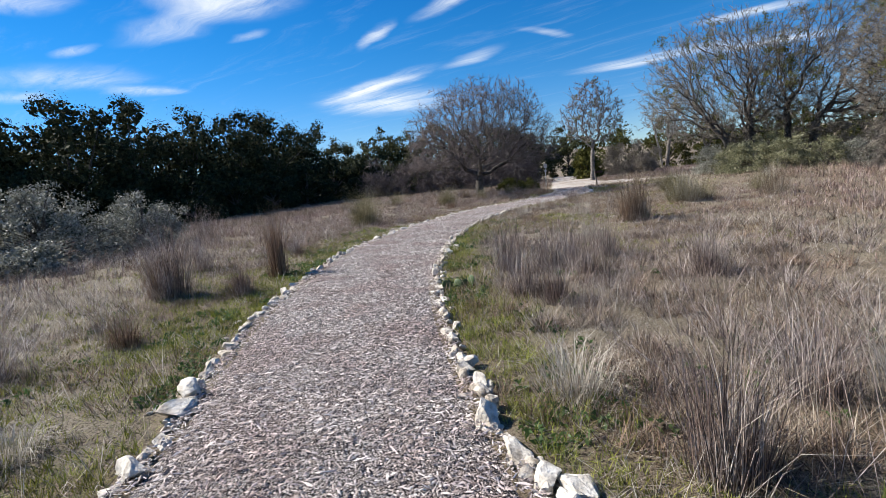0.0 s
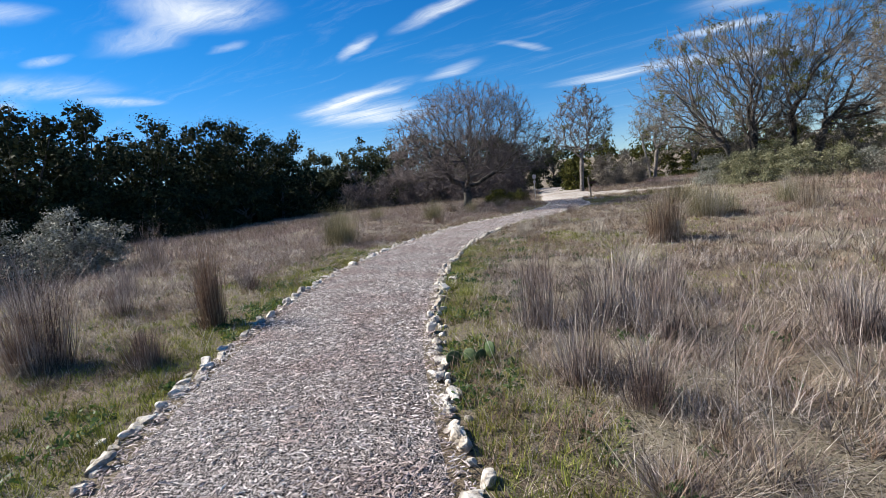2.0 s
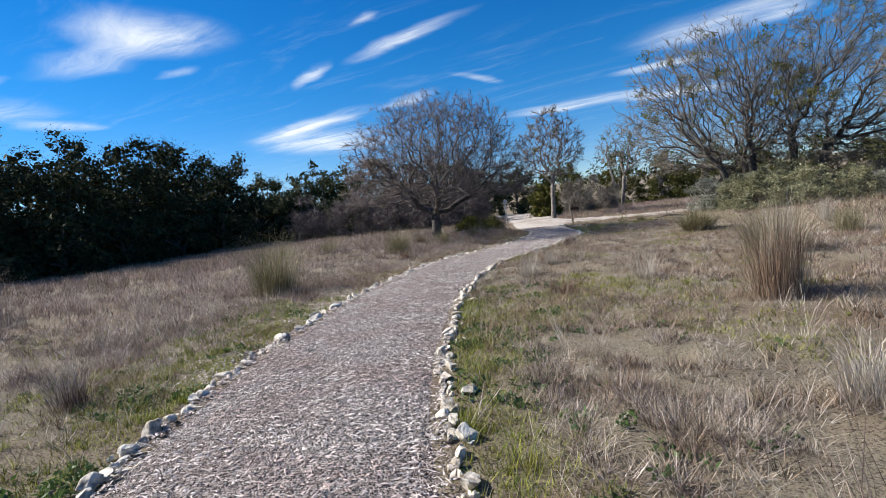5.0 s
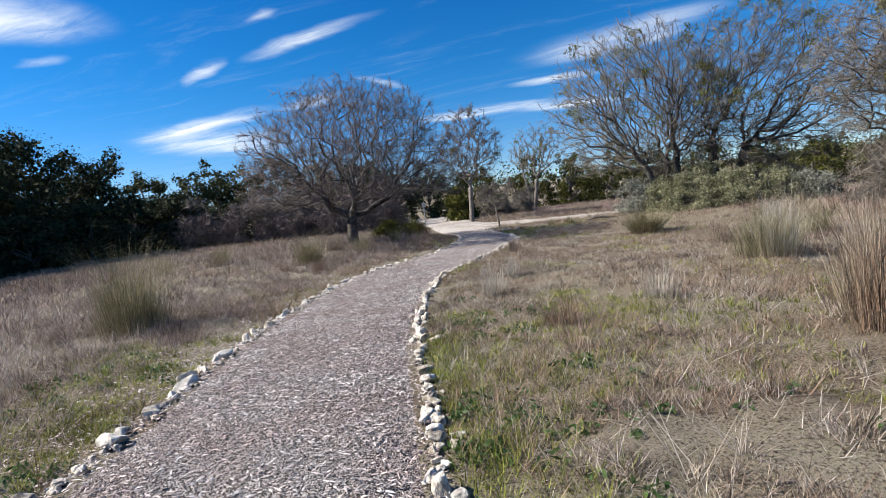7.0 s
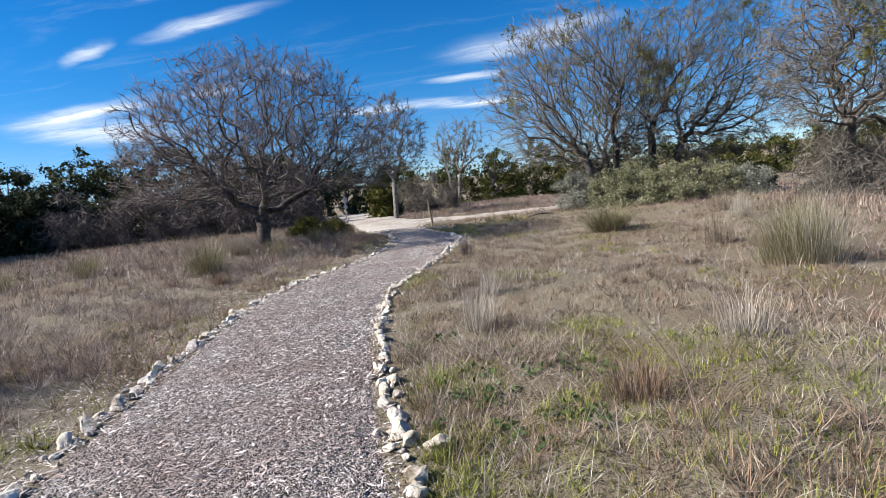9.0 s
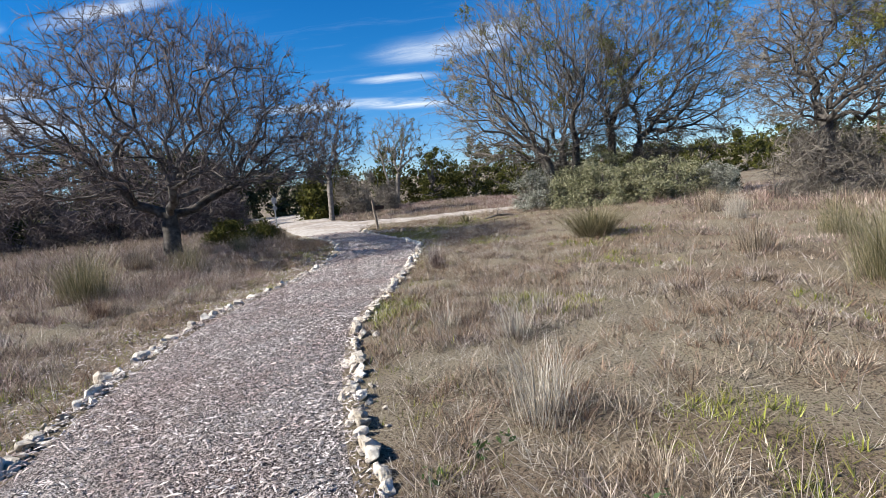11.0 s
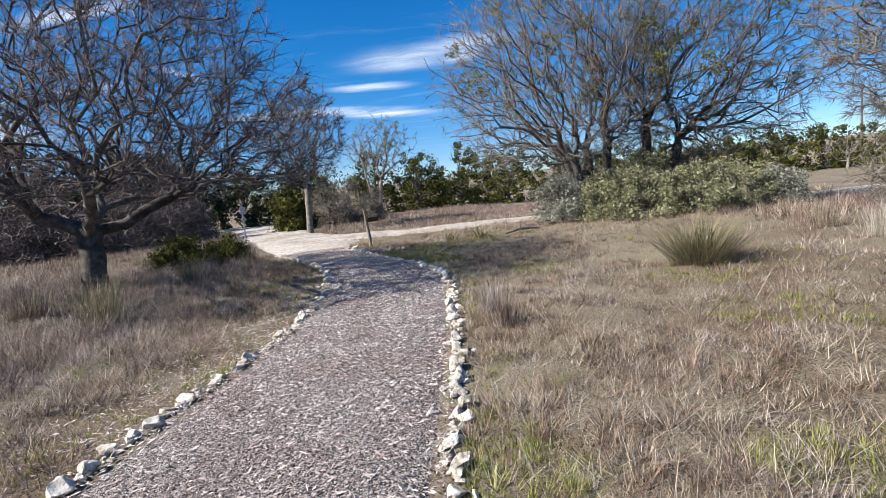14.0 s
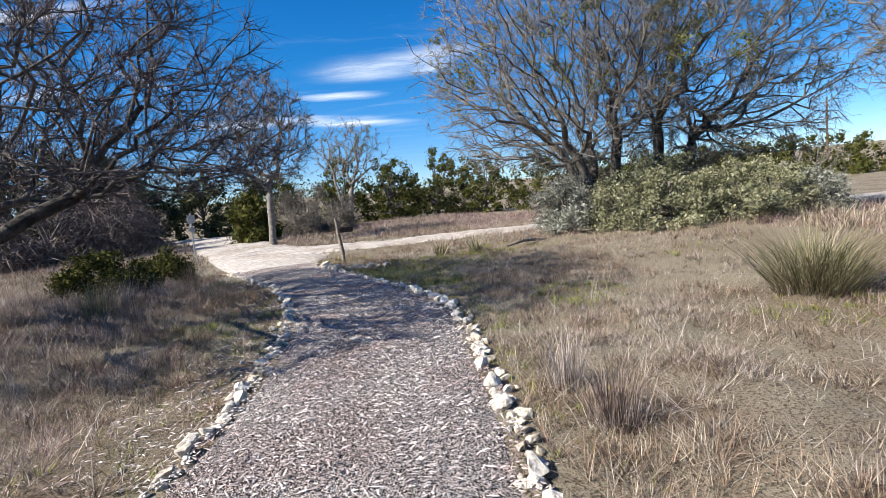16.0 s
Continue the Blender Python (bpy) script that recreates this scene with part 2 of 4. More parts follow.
# ---- plan ----
LEFT_EDGE = [(-1.75, -6), (-1.80, 0), (-1.93, 2.9), (-2.09, 3.9), (-2.36, 6.2), (-2.4, 8.5), (-2.3, 10.4), (-2.0, 12.8), (-1.62, 14.3), (-1.16, 16.1), (-0.54, 17.8),
             (0.4, 20.1), (1.7, 22.25), (3.6, 24.15), (4.83, 25.6), (5.9, 27.2), (6.45, 28.3), (7.1, 30.3), (7.6, 33.0), (7.9, 35.4)]
RIGHT_EDGE = [(0.85, -6), (0.62, 0), (0.36, 2.25), (0.2, 3.0), (0.1, 3.8), (-0.05, 5.4), (-0.13, 7.5), (-0.04, 9.2), (0.05, 10.5), (0.28, 12.1), (0.55, 13.3), (0.88, 14.8),
              (1.35, 16.3), (2.05, 18.2), (3.1, 20.2), (4.2, 21.5), (5.5, 23.0), (6.9, 24.8), (7.8, 26.1), (8.35, 27.4), (8.95, 29.8), (9.6, 32.7), (10.6, 35.2)]
ROAD = [(18.5, 75), (16.2, 60), (13.4, 50), (12.3, 44), (13.6, 40.2), (17.3, 37.2), (22.0, 33.4), (27.0, 28.8), (32.0, 24.8), (42, 20), (60, 14), (90, 8)]
ROAD_HALF = 2.3


def smooth_line(points, step):
    """Even points along a Catmull-Rom curve through points."""
    p = np.array([points[0]] + list(points) + [points[-1]], float)
    out = []
    for i in range(1, len(p) - 2):
        for u in np.linspace(0, 1, 12, endpoint=False):
            a, b, c, d = p[i - 1:i + 3]
            out.append(0.5 * (2 * b + (c - a) * u + (2 * a - 5 * b + 4 * c - d) * u * u + (3 * b - a - 3 * c + d) * u ** 3))
    out = np.array(out + [p[-2]])
    s = np.concatenate(([0], np.cumsum(np.hypot(*np.diff(out, axis=0).T))))
    t = np.arange(0, s[-1], step)
    return np.column_stack((np.interp(t, s, out[:, 0]), np.interp(t, s, out[:, 1])))


LEFT, RIGHT, ROADLINE = smooth_line(LEFT_EDGE, 0.1), smooth_line(RIGHT_EDGE, 0.1), smooth_line(ROAD, 0.4)
MIDDLE = np.array([(LEFT[int(i * (len(LEFT) - 1))] + RIGHT[int(i * (len(RIGHT) - 1))]) / 2 for i in np.linspace(0, 1, 160)])
rng = np.random.default_rng(7)


def value_noise(x, y, scale, seed):
    """Smooth noise from 0 to 1, for arrays."""
    g = np.random.default_rng(seed).random((64, 64))
    x, y = np.asarray(x) / scale + 31.7, np.asarray(y) / scale + 17.3
    i, j = np.floor(x).astype(int), np.floor(y).astype(int)
    u, v = x - i, y - j
    u, v = u * u * (3 - 2 * u), v * v * (3 - 2 * v)
    a, b, c, d = g[i % 64, j % 64], g[(i + 1) % 64, j % 64], g[i % 64, (j + 1) % 64], g[(i + 1) % 64, (j + 1) % 64]
    return (a * (1 - u) + b * u) * (1 - v) + (c * (1 - u) + d * u) * v


def bell(x, y, cx, cy, rx, ry):
    return np.exp(-((x - cx) / rx) ** 2 - ((y - cy) / ry) ** 2)


def nearest(x, y, line):
    """Distance from each x, y to the points of a line."""
    out = np.empty(len(x))
    for k in range(0, len(x), 20000):
        out[k:k + 20000] = np.sqrt(((x[k:k + 20000, None] - line[None, :, 0]) ** 2 + (y[k:k + 20000, None] - line[None, :, 1]) ** 2).min(1))
    return out


def side_of_path(x, y):
    """Metres outside the path's edging: under 0 on the path. The sign of the second value: -1 left, 1 right."""
    xl, xr = np.interp(y, LEFT[:, 1], LEFT[:, 0]), np.interp(y, RIGHT[:, 1], RIGHT[:, 0])
    left, right = nearest(x, y, LEFT), nearest(x, y, RIGHT)
    inside = (x > xl) & (x < xr) & (y < 36)
    return np.where(inside, -np.minimum(left, right), np.minimum(left, right)), np.where(x > (xl + xr) / 2, 1, -1)


def height(x, y):
    """The ground: nearly level, a low swell under the large bare tree and a rise towards the bushes."""
    x, y = np.asarray(x, float), np.asarray(y, float)
    z = 0.32 * bell(x, y, 0.5, 32, 6, 6) + 0.40 * bell(x, y, 19, 26, 6, 7) + 0.30 * bell(x, y, 29, 58, 14, 12) - 0.35 * bell(x, y, -22, 44, 14, 12)
    far = np.clip((np.hypot(x - 5, y - 20) - 45) / 200, 0, 1)
    off = np.abs(x - np.interp(y, MIDDLE[:, 1], MIDDLE[:, 0]))
    z = z + (0.10 * (value_noise(x, y, 0.5, 5) - 0.5) + 0.05 * (value_noise(x, y, 0.23, 6) - 0.5)) * np.clip((off - 1.5) / 0.8, 0, 1) * np.clip(2 - off / 10, 0, 1)
    return z + 0.10 * (value_noise(x, y, 3.1, 3) - 0.5) * np.clip(off / 4, 0, 1) + far * far * 10


def ground_at(x, y):
    return float(height(np.array([x]), np.array([y]))[0])


# ---- mesh helpers ----


def mesh_from(name, verts, faces, mat, smooth=False):
    me = bpy.data.meshes.new(name)
    me.from_pydata(verts if isinstance(verts, list) else verts.tolist(), [], faces if isinstance(faces, list) else faces.tolist())
    me.materials.append(mat)
    if smooth:
        me.polygons.foreach_set("use_smooth", [True] * len(me.polygons))
    me.update()
    return me


def arrays_mesh(name, verts, tris, mat, smooth=False):
    """A mesh straight from arrays of corners and triangles."""
    me = bpy.data.meshes.new(name)
    verts, tris = np.ascontiguousarray(verts, np.float32), np.ascontiguousarray(tris, np.int32)
    me.vertices.add(len(verts))
    me.vertices.foreach_set("co", verts.ravel())
    me.loops.add(tris.size)
    me.loops.foreach_set("vertex_index", tris.ravel())
    me.polygons.add(len(tris))
    me.polygons.foreach_set("loop_start", np.arange(0, tris.size, 3, dtype=np.int32))
    if smooth:
        me.polygons.foreach_set("use_smooth", np.ones(len(tris), bool))
    me.materials.append(mat)
    me.update(calc_edges=True)
    return me


def child(name, me, parent, label=""):
    ob = new(name, me)
    ob.parent = parent
    if label:
        tagged(ob, label)
    return ob


def thing(name, x, y, label, category, group="", z=None, turn=0.0):
    ob = new(name)
    ob.empty_display_size = 0.2
    ob.matrix_world = pose(x, y, ground_at(x, y) if z is None else z, 0, 0, turn)
    return tagged(ob, label, category, group)


def part(name, bm, mat, parent, label=""):
    me = bpy.data.meshes.new(name)
    bm.to_mesh(me)
    bm.free()
    me.materials.append(mat)
    return child(name, me, parent, label)


def blades(x, y, z, h, lean, way, width, curl=0.35):
    """Grass blades as bent tapering strips: five corners and three triangles each."""
    n = len(x)
    side = way + np.pi / 2 + rng.normal(0, 0.5, n)
    sx, sy = np.cos(side) * width / 2, np.sin(side) * width / 2
    lx, ly = np.cos(way) * lean, np.sin(way) * lean
    base = np.column_stack((x, y, z - 0.01))
    mid = base + np.column_stack((lx * curl, ly * curl, h * 0.6))
    tip = base + np.column_stack((lx, ly, h * np.sqrt(np.clip(1 - 0.35 * (lean / np.maximum(h, 1e-3)) ** 2, 0.12, 1))))
    s = np.column_stack((sx, sy, np.zeros(n)))
    v = np.stack((base - s, base + s, mid - s * 0.75, mid + s * 0.75, tip), 1).reshape(-1, 3)
    k = (np.arange(n) * 5)[:, None]
    t = np.concatenate((k + [0, 1, 3], k + [0, 3, 2], k + [2, 3, 4]), 1).reshape(-1, 3)
    return v, t


def short_blades(x, y, z, h, lean, way, width):
    """Short blades as single slim triangles."""
    n = len(x)
    side = way + np.pi / 2 + rng.normal(0, 0.6, n)
    s = np.column_stack((np.cos(side) * width / 2, np.sin(side) * width / 2, np.zeros(n)))
    base = np.column_stack((x, y, z - 0.005))
    tip = base + np.column_stack((np.cos(way) * lean, np.sin(way) * lean, h * np.sqrt(np.clip(1 - 0.4 * (lean / np.maximum(h, 1e-3)) ** 2, 0.08, 1))))
    return np.stack((base - s, base + s, tip), 1).reshape(-1, 3), np.arange(n * 3).reshape(-1, 3)


def tufts(cx, cy, per, spread, h, h_var, width, lean=0.5, droop=0.35, short=False):
    """Blades in tufts round the given centres. Arrays per tuft: per, spread, h, width."""
    per = per.astype(int)
    i = np.repeat(np.arange(len(cx)), per)
    n = len(i)
    a, r = rng.uniform(0, 2 * np.pi, n), np.abs(rng.normal(0, 1, n))
    x, y = cx[i] + np.cos(a) * r * spread[i], cy[i] + np.sin(a) * r * spread[i]
    hh = h[i] * np.clip(1 + rng.normal(0, h_var, n), 0.35, 1.9)
    way = a + rng.normal(0, 0.7, n)
    ln = hh * np.clip(lean * (0.3 + 0.5 * r) + rng.normal(0, 0.25, n), 0.02, 1.4)
    if short:
        return short_blades(x, y, height(x, y), hh, ln, way, width[i] * rng.uniform(0.6, 1.3, n) * 1.25)
    return blades(x, y, height(x, y), hh, ln, way, width[i] * rng.uniform(0.6, 1.3, n), droop)


def stuff(name, parts, mat, label, category):
    off, vs, ts = 0, [], []
    for v, t in parts:
        vs.append(v), ts.append(t + off)
        off += len(v)
    return tagged(new(name, arrays_mesh(name, np.concatenate(vs), np.concatenate(ts), mat)), label, category, kind="stuff")


def tube(points, radii, sides):
    """Corners and triangles of a tapering tube along points."""
    p = np.asarray(points, float)
    d = np.gradient(p, axis=0)
    d /= np.linalg.norm(d, axis=1)[:, None] + 1e-9
    ref = np.where(np.abs(d[:, 2:3]) > 0.9, [[1.0, 0, 0]], [[0, 0, 1.0]])
    u = np.cross(d, ref)
    u /= np.linalg.norm(u, axis=1)[:, None] + 1e-9
    v = np.cross(d, u)
    a = np.arange(sides) * 2 * np.pi / sides
    r = np.asarray(radii, float)[:, None, None]
    ring = p[:, None] + r * (np.cos(a)[None, :, None] * u[:, None] + np.sin(a)[None, :, None] * v[:, None])
    n = len(p)
    k = np.arange((n - 1))[:, None] * sides
    j, j2 = np.arange(sides)[None], (np.arange(sides)[None] + 1) % sides
    q = np.stack((k + j, k + j2, k + sides + j2, k + sides + j), -1).reshape(-1, 4)
    return ring.reshape(-1, 3), np.concatenate((q[:, [0, 1, 2]], q[:, [0, 2, 3]]))


def joined(name, tubes, mat, smooth=True):
    off, vs, ts = 0, [], []
    for v, t in tubes:
        vs.append(v), ts.append(t + off)
        off += len(v)
    return arrays_mesh(name, np.concatenate(vs), np.concatenate(ts), mat, smooth)


def leaves(centres, radius, per, size, flatten=0.7, slim=0.42):
    """Leaf flakes, two triangles each, round clump centres: n centres (n, 3)."""
    n = len(centres) * per
    c = np.repeat(centres, per, 0)
    rad = np.repeat(np.broadcast_to(np.asarray(radius, float), (len(centres),)), per)
    d = rng.normal(0, 1, (n, 3))
    d /= np.linalg.norm(d, axis=1)[:, None]
    p = c + d * (rad * rng.uniform(0.25, 1.0, n) ** 0.6)[:, None] * [1, 1, flatten]
    a = rng.normal(0, 1, (n, 3))
    a /= np.linalg.norm(a, axis=1)[:, None]
    b = np.cross(a, rng.normal(0, 1, (n, 3)))
    b /= np.linalg.norm(b, axis=1)[:, None]
    s = (size * rng.uniform(0.5, 1.4, n))[:, None]
    v = np.stack((p - a * s, p + b * s * slim, p + a * s, p - b * s * slim), 1).reshape(-1, 3)
    k = (np.arange(n) * 4)[:, None]
    return v, np.concatenate((k + [0, 1, 2], k + [0, 2, 3]), 1).reshape(-1, 3)


def limb_line(r, start, way, length, bend, wobble, n):
    """A wandering line from start along way, bending towards the vector bend."""
    return grow(r, np.array([start], float), np.array([way], float), np.array([length], float), bend, wobble, n)[0]


def unit(v):
    return v / (np.linalg.norm(v, axis=-1, keepdims=True) + 1e-9)


def grow(r, start, way, length, bend, wobble, n):
    """Many wandering lines at once: (k, n + 1, 3)."""
    p, d = [start], unit(way)
    for _ in range(n):
        d = unit(d + np.asarray(bend) / n + r.normal(0, wobble, d.shape))
        p.append(p[-1] + d * (length / n)[:, None])
    return np.stack(p, 1)


def spikes(a, b, wide):
    """Slim three-sided cones from a to b."""
    k = len(a)
    d = unit(b - a)
    u = unit(np.cross(d, np.where(np.abs(d[:, 2:3]) > 0.9, [1.0, 0, 0], [0, 0, 1.0])))
    v = np.cross(d, u)
    ring = [a + wide * (math.cos(q) * u + math.sin(q) * v) for q in (0.0, 2.094, 4.189)]
    base = (np.arange(k) * 4)[:, None]
    return np.stack(ring + [b], 1).reshape(-1, 3), np.concatenate((base + [0, 1, 3], base + [1, 2, 3], base + [2, 0, 3]), 1).reshape(-1, 3)


def bare_tree(name, x, y, label, seed, trunks, crown, bark, twig, trunk_r=0.2, count=1400, straight=0.5, base=1.8, skin=0.6, tip=0.007, tips=6, droop=0.0, clumps=0, z=None, spread=0.25, category="tree", hollow=0.3, lumps=0.15):
    """A leafless tree. trunks: (dx, dy, top dx, top dy, height) each; crown: centre dx, dy, z and radii of the dome that its branches
    fill, down to the height base. Each place in the dome is joined to the wood already there by the shortest way that also keeps the way to the root short."""
    r = np.random.default_rng(seed)
    tree = thing(name, x, y, label, category, z=z)
    c, rad = np.array(crown[:3], float), np.array(crown[3:], float)
    pts, parent, run, trunk_last, trunk_of = [], [], [], [], []
    for ti, (dx, dy, tx, ty, h) in enumerate(trunks):
        n = max(5, int(h / 0.3))
        for k in range(n + 1):
            u = k / n
            p = np.array([dx + (tx - dx) * u, dy + (ty - dy) * u, -0.15 + (h + 0.15) * u]) + (r.normal(0, 0.02, 3) if 0 < k else 0)
            pts.append(p)
            parent.append(len(pts) - 2 if k else -1)
            run.append(0.0 if k >= n - 1 else 60.0 - 20 * u)
            trunk_of.append(ti)
        trunk_last.append(len(pts) - 1)
    tops = np.array([pts[k] for k in trunk_last])
    want = []
    while len(want) < count:
        d = unit(r.normal(0, 1, 3))
        q = r.uniform(0.72, 1.0) if r.random() < skin else r.uniform(hollow, 0.9)
        q *= 1 + lumps * (float(value_noise(math.atan2(d[1], d[0]) * 3 + seed, d[2] * 3, 1.0, seed % 60)) - 0.6)
        p = c + d * q * rad
        if p[2] > base + spread * max(0.0, 2.2 - math.hypot(p[0], p[1])) * 0.5:
            want.append(p)
    want = np.array(want)
    want = want[np.argsort(np.linalg.norm(want[:, None] - tops[None], axis=2).min(1))]
    cap = count * 4 + len(pts)
    P, R = np.empty((cap, 3)), np.empty(cap)
    n = len(pts)
    P[:n], R[:n] = pts, run
    for q in want:
        d = np.linalg.norm(P[:n] - q, axis=1)
        i = int(np.argmin(d + straight * R[:n]))
        steps_ = max(1, min(4, int(d[i] / 0.45)))
        a = P[i].copy()
        for k in range(1, steps_ + 1):
            p = a + (q - a) * k / steps_ + (r.normal(0, 0.04 * min(2.0, d[i]), 3) + np.array([0, 0, -0.05 * math.sin(math.pi * k / steps_) * d[i]]) if k < steps_ else 0)
            if n >= cap:
                break
            P[n], R[n] = p, R[i] + d[i] * k / steps_
            parent.append(i if k == 1 else n - 1)
            n += 1
    parent = np.array(parent)
    load = np.zeros(n)
    kids = [[] for _ in range(n)]
    for i in range(n - 1, -1, -1):
        if not kids[i]:
            load[i] = max(load[i], 1.0)
        if parent[i] >= 0:
            load[parent[i]] += load[i]
            kids[parent[i]].append(i)
    top_load = load[trunk_last].max()
    power = math.log(top_load) / math.log(trunk_r / tip)
    wide = tip * np.maximum(load, 1.0) ** (1 / power)
    starts = [i for i in range(n) if parent[i] < 0]
    thick, thin = [], []
    while starts:
        i = starts.pop()
        line = [i] if parent[i] < 0 else [parent[i], i]
        while kids[line[-1]]:
            ks = sorted(kids[line[-1]], key=lambda k: -wide[k])
            starts.extend(ks[1:])
            line.append(ks[0])
        rr = wide[line].copy()
        rr[0] = min(rr[0], wide[line[min(1, len(line) - 1)]])
        if parent[i] < 0:
            rr[0] *= 1.45
            rr[1] *= 1.12
            child("trunk", joined("trunk", [tube(P[line], rr, 10)], bark), tree)
        elif rr[0] > 0.042:
            child("limb", joined("limb", [tube(P[line], rr, 7)], bark), tree)
        elif rr[0] > 0.017:
            thick.append(tube(P[line], rr, 5))
        else:
            thin.append(tube(P[line], rr, 3))
    if thick:
        tagged(child("branchwork", joined("branchwork", thick, bark), tree), kind="stuff")
    fine = np.flatnonzero((wide < 0.02) & (parent >= 0))
    fine = np.repeat(fine, tips)
    d = unit(P[fine] - P[parent[fine]])
    way = unit(d + r.normal(0, 0.75, d.shape) + 0.3 * (P[fine] - c) / rad + np.array([0, 0, 0.1 - droop]))
    s0 = P[fine] - (P[fine] - P[parent[fine]]) * r.random((len(fine), 1))
    shoots = grow(r, s0, way, r.uniform(0.15, 0.55, len(fine)), (0, 0, -droop), 0.1, 1)
    thin.append(spikes(shoots[:, 0], shoots[:, 1], tip * 0.8))
    tagged(child("twig_spray", joined("twig_spray", thin, twig, False), tree), kind="stuff")
    if clumps:
        ends = P[:n][(wide < 0.03) & (P[:n, 2] > c[2] - 0.2 * rad[2])]
        for k in range(clumps):
            at = ends[r.integers(len(ends))]
            cs = at + r.normal(0, 0.17, (8, 3))
            tagged(child("mistletoe_clump", arrays_mesh("mistletoe_clump", *leaves(cs, r.uniform(0.12, 0.24), 30, 0.045, 1.0), M_MISTLE), tree, "round yellow-green mistletoe clump"), kind="stuff")
    return tree


def leafy_tree(name, x, y, label, seed, tall, wide, mat, clump=0.7, size=0.16, per=46, count=60, low=0.08, trunk_r=0.16, category="tree", z=None, top=0.75, group="", slim=0.42, bark=None, hollow=0.45, core=1.6):
    """An evergreen: trunk, limbs, and a ragged crown of leaf flakes gathered in clumps."""
    global rng
    keep, rng = rng, np.random.default_rng(seed)
    tree = thing(name, x, y, label, category, group, z)
    n = 0
    cs = []
    while n < count:
        p = rng.uniform(-1, 1, 3)
        f = (p[2] + 1) / 2
        lim = (1 - max(0, f - top * 0.5) ** 1.6 * 1.25) * (0.75 + 0.5 * value_noise(math.atan2(p[1], p[0]) * 2 + seed, p[2] * 2, 1.0, seed % 50))
        rr = math.hypot(p[0], p[1])
        if rr < lim and (rr > lim * hollow or f > 0.6 or rng.random() < 0.3):
            cs.append((p[0] * wide, p[1] * wide, tall * (low + f * (1.0 - low))))
            n += 1
    cs = np.array(cs) - [0, 0, clump * 0.4]
    cs[:, 2] = np.maximum(cs[:, 2], clump * 0.3)
    wood = [tube(limb_line(rng, (0, 0, -0.15), (rng.normal(0, 0.1), rng.normal(0, 0.1), 1), tall * 0.8, (0, 0, 0.1), 0.06, 8), np.linspace(trunk_r, 0.03, 9), 7)]
    child("trunk", joined("trunk", wood, bark or M_BARK), tree)
    arms = [tube(np.array([[0, 0, c[2] * 0.45], [c[0] * 0.5, c[1] * 0.5, c[2] * 0.75], c]), [trunk_r * 0.4, trunk_r * 0.25, 0.012], 4) for c in cs[::3]]
    tagged(child("branchwork", joined("branchwork", arms, bark or M_BARK), tree), kind="stuff")
    inner = cs * [0.9, 0.9, 0.96]
    body = leaves(inner, clump * 0.75, max(6, per // (2 if core > 2 else 3)), size * core, 0.85, slim if slim < 0.2 else 0.6)
    skin = leaves(cs, clump * rng.uniform(0.6, 1.25, len(cs)), per, size, 0.8, slim)
    child("crown", joined("crown", [body, skin], mat, False), tree)
    rng = keep
    return tree

# ---- ground, path, road ----


def sheet(name, xs, ys, mat):
    gx, gy = np.meshgrid(xs, ys)
    v = np.column_stack((gx.ravel(), gy.ravel(), height(gx.ravel(), gy.ravel())))
    nx, ny = len(xs), len(ys)
    k = (np.arange(ny - 1)[:, None] * nx + np.arange(nx - 1)[None]).ravel()
    t = np.concatenate((np.column_stack((k, k + 1, k + nx + 1)), np.column_stack((k, k + nx + 1, k + nx))))
    return new(name, arrays_mesh(name, v, t, mat, True))


def steps(lo, hi, inner_lo, inner_hi, fine):
    """Grid lines: fine in the middle, wider and wider outside."""
    a = list(np.arange(inner_lo, inner_hi, fine))
    d = fine
    while a[0] > lo:
        d = min(d * 1.2, 0.8) if a[0] > inner_lo - 28 else d * 1.35
        a.insert(0, a[0] - d)
    d = fine
    while a[-1] < hi:
        d = min(d * 1.2, 0.8) if a[-1] < inner_hi + 28 else d * 1.35
        a.append(a[-1] + d)
    return np.array(a)


ground = sheet("ground", steps(-1600, 1600, -6.0, 10, 0.17), steps(-1600, 1600, 1.0, 29, 0.17), M_GROUND)
tagged(ground, "dry meadow soil with thatch and moss", "ground", kind="structure")


def ribbon(name, a, b, mat, lift, crown=0.0, cols=9):
    """A strip between two lines, laid just above the ground."""
    n = min(len(a), len(b)) * 2
    ia, ib = np.linspace(0, len(a) - 1, n), np.linspace(0, len(b) - 1, n)
    pa = np.column_stack([np.interp(ia, np.arange(len(a)), a[:, k]) for k in (0, 1)])
    pb = np.column_stack([np.interp(ib, np.arange(len(b)), b[:, k]) for k in (0, 1)])
    u = np.linspace(0, 1, cols)
    p = pa[:, None] * (1 - u)[None, :, None] + pb[:, None] * u[None, :, None]
    q = p.reshape(-1, 2)
    z = height(q[:, 0], q[:, 1]) + lift + np.tile(crown * np.sin(np.pi * u), n) + np.tile(np.where((u == 0) | (u == 1), -lift - 0.03, 0), n)
    k = (np.arange(n - 1)[:, None] * cols + np.arange(cols - 1)[None]).ravel()
    t = np.concatenate((np.column_stack((k, k + 1, k + cols + 1)), np.column_stack((k, k + cols + 1, k + cols))))
    return new(name, arrays_mesh(name, np.column_stack((q, z)), t[:, ::-1], mat, True))


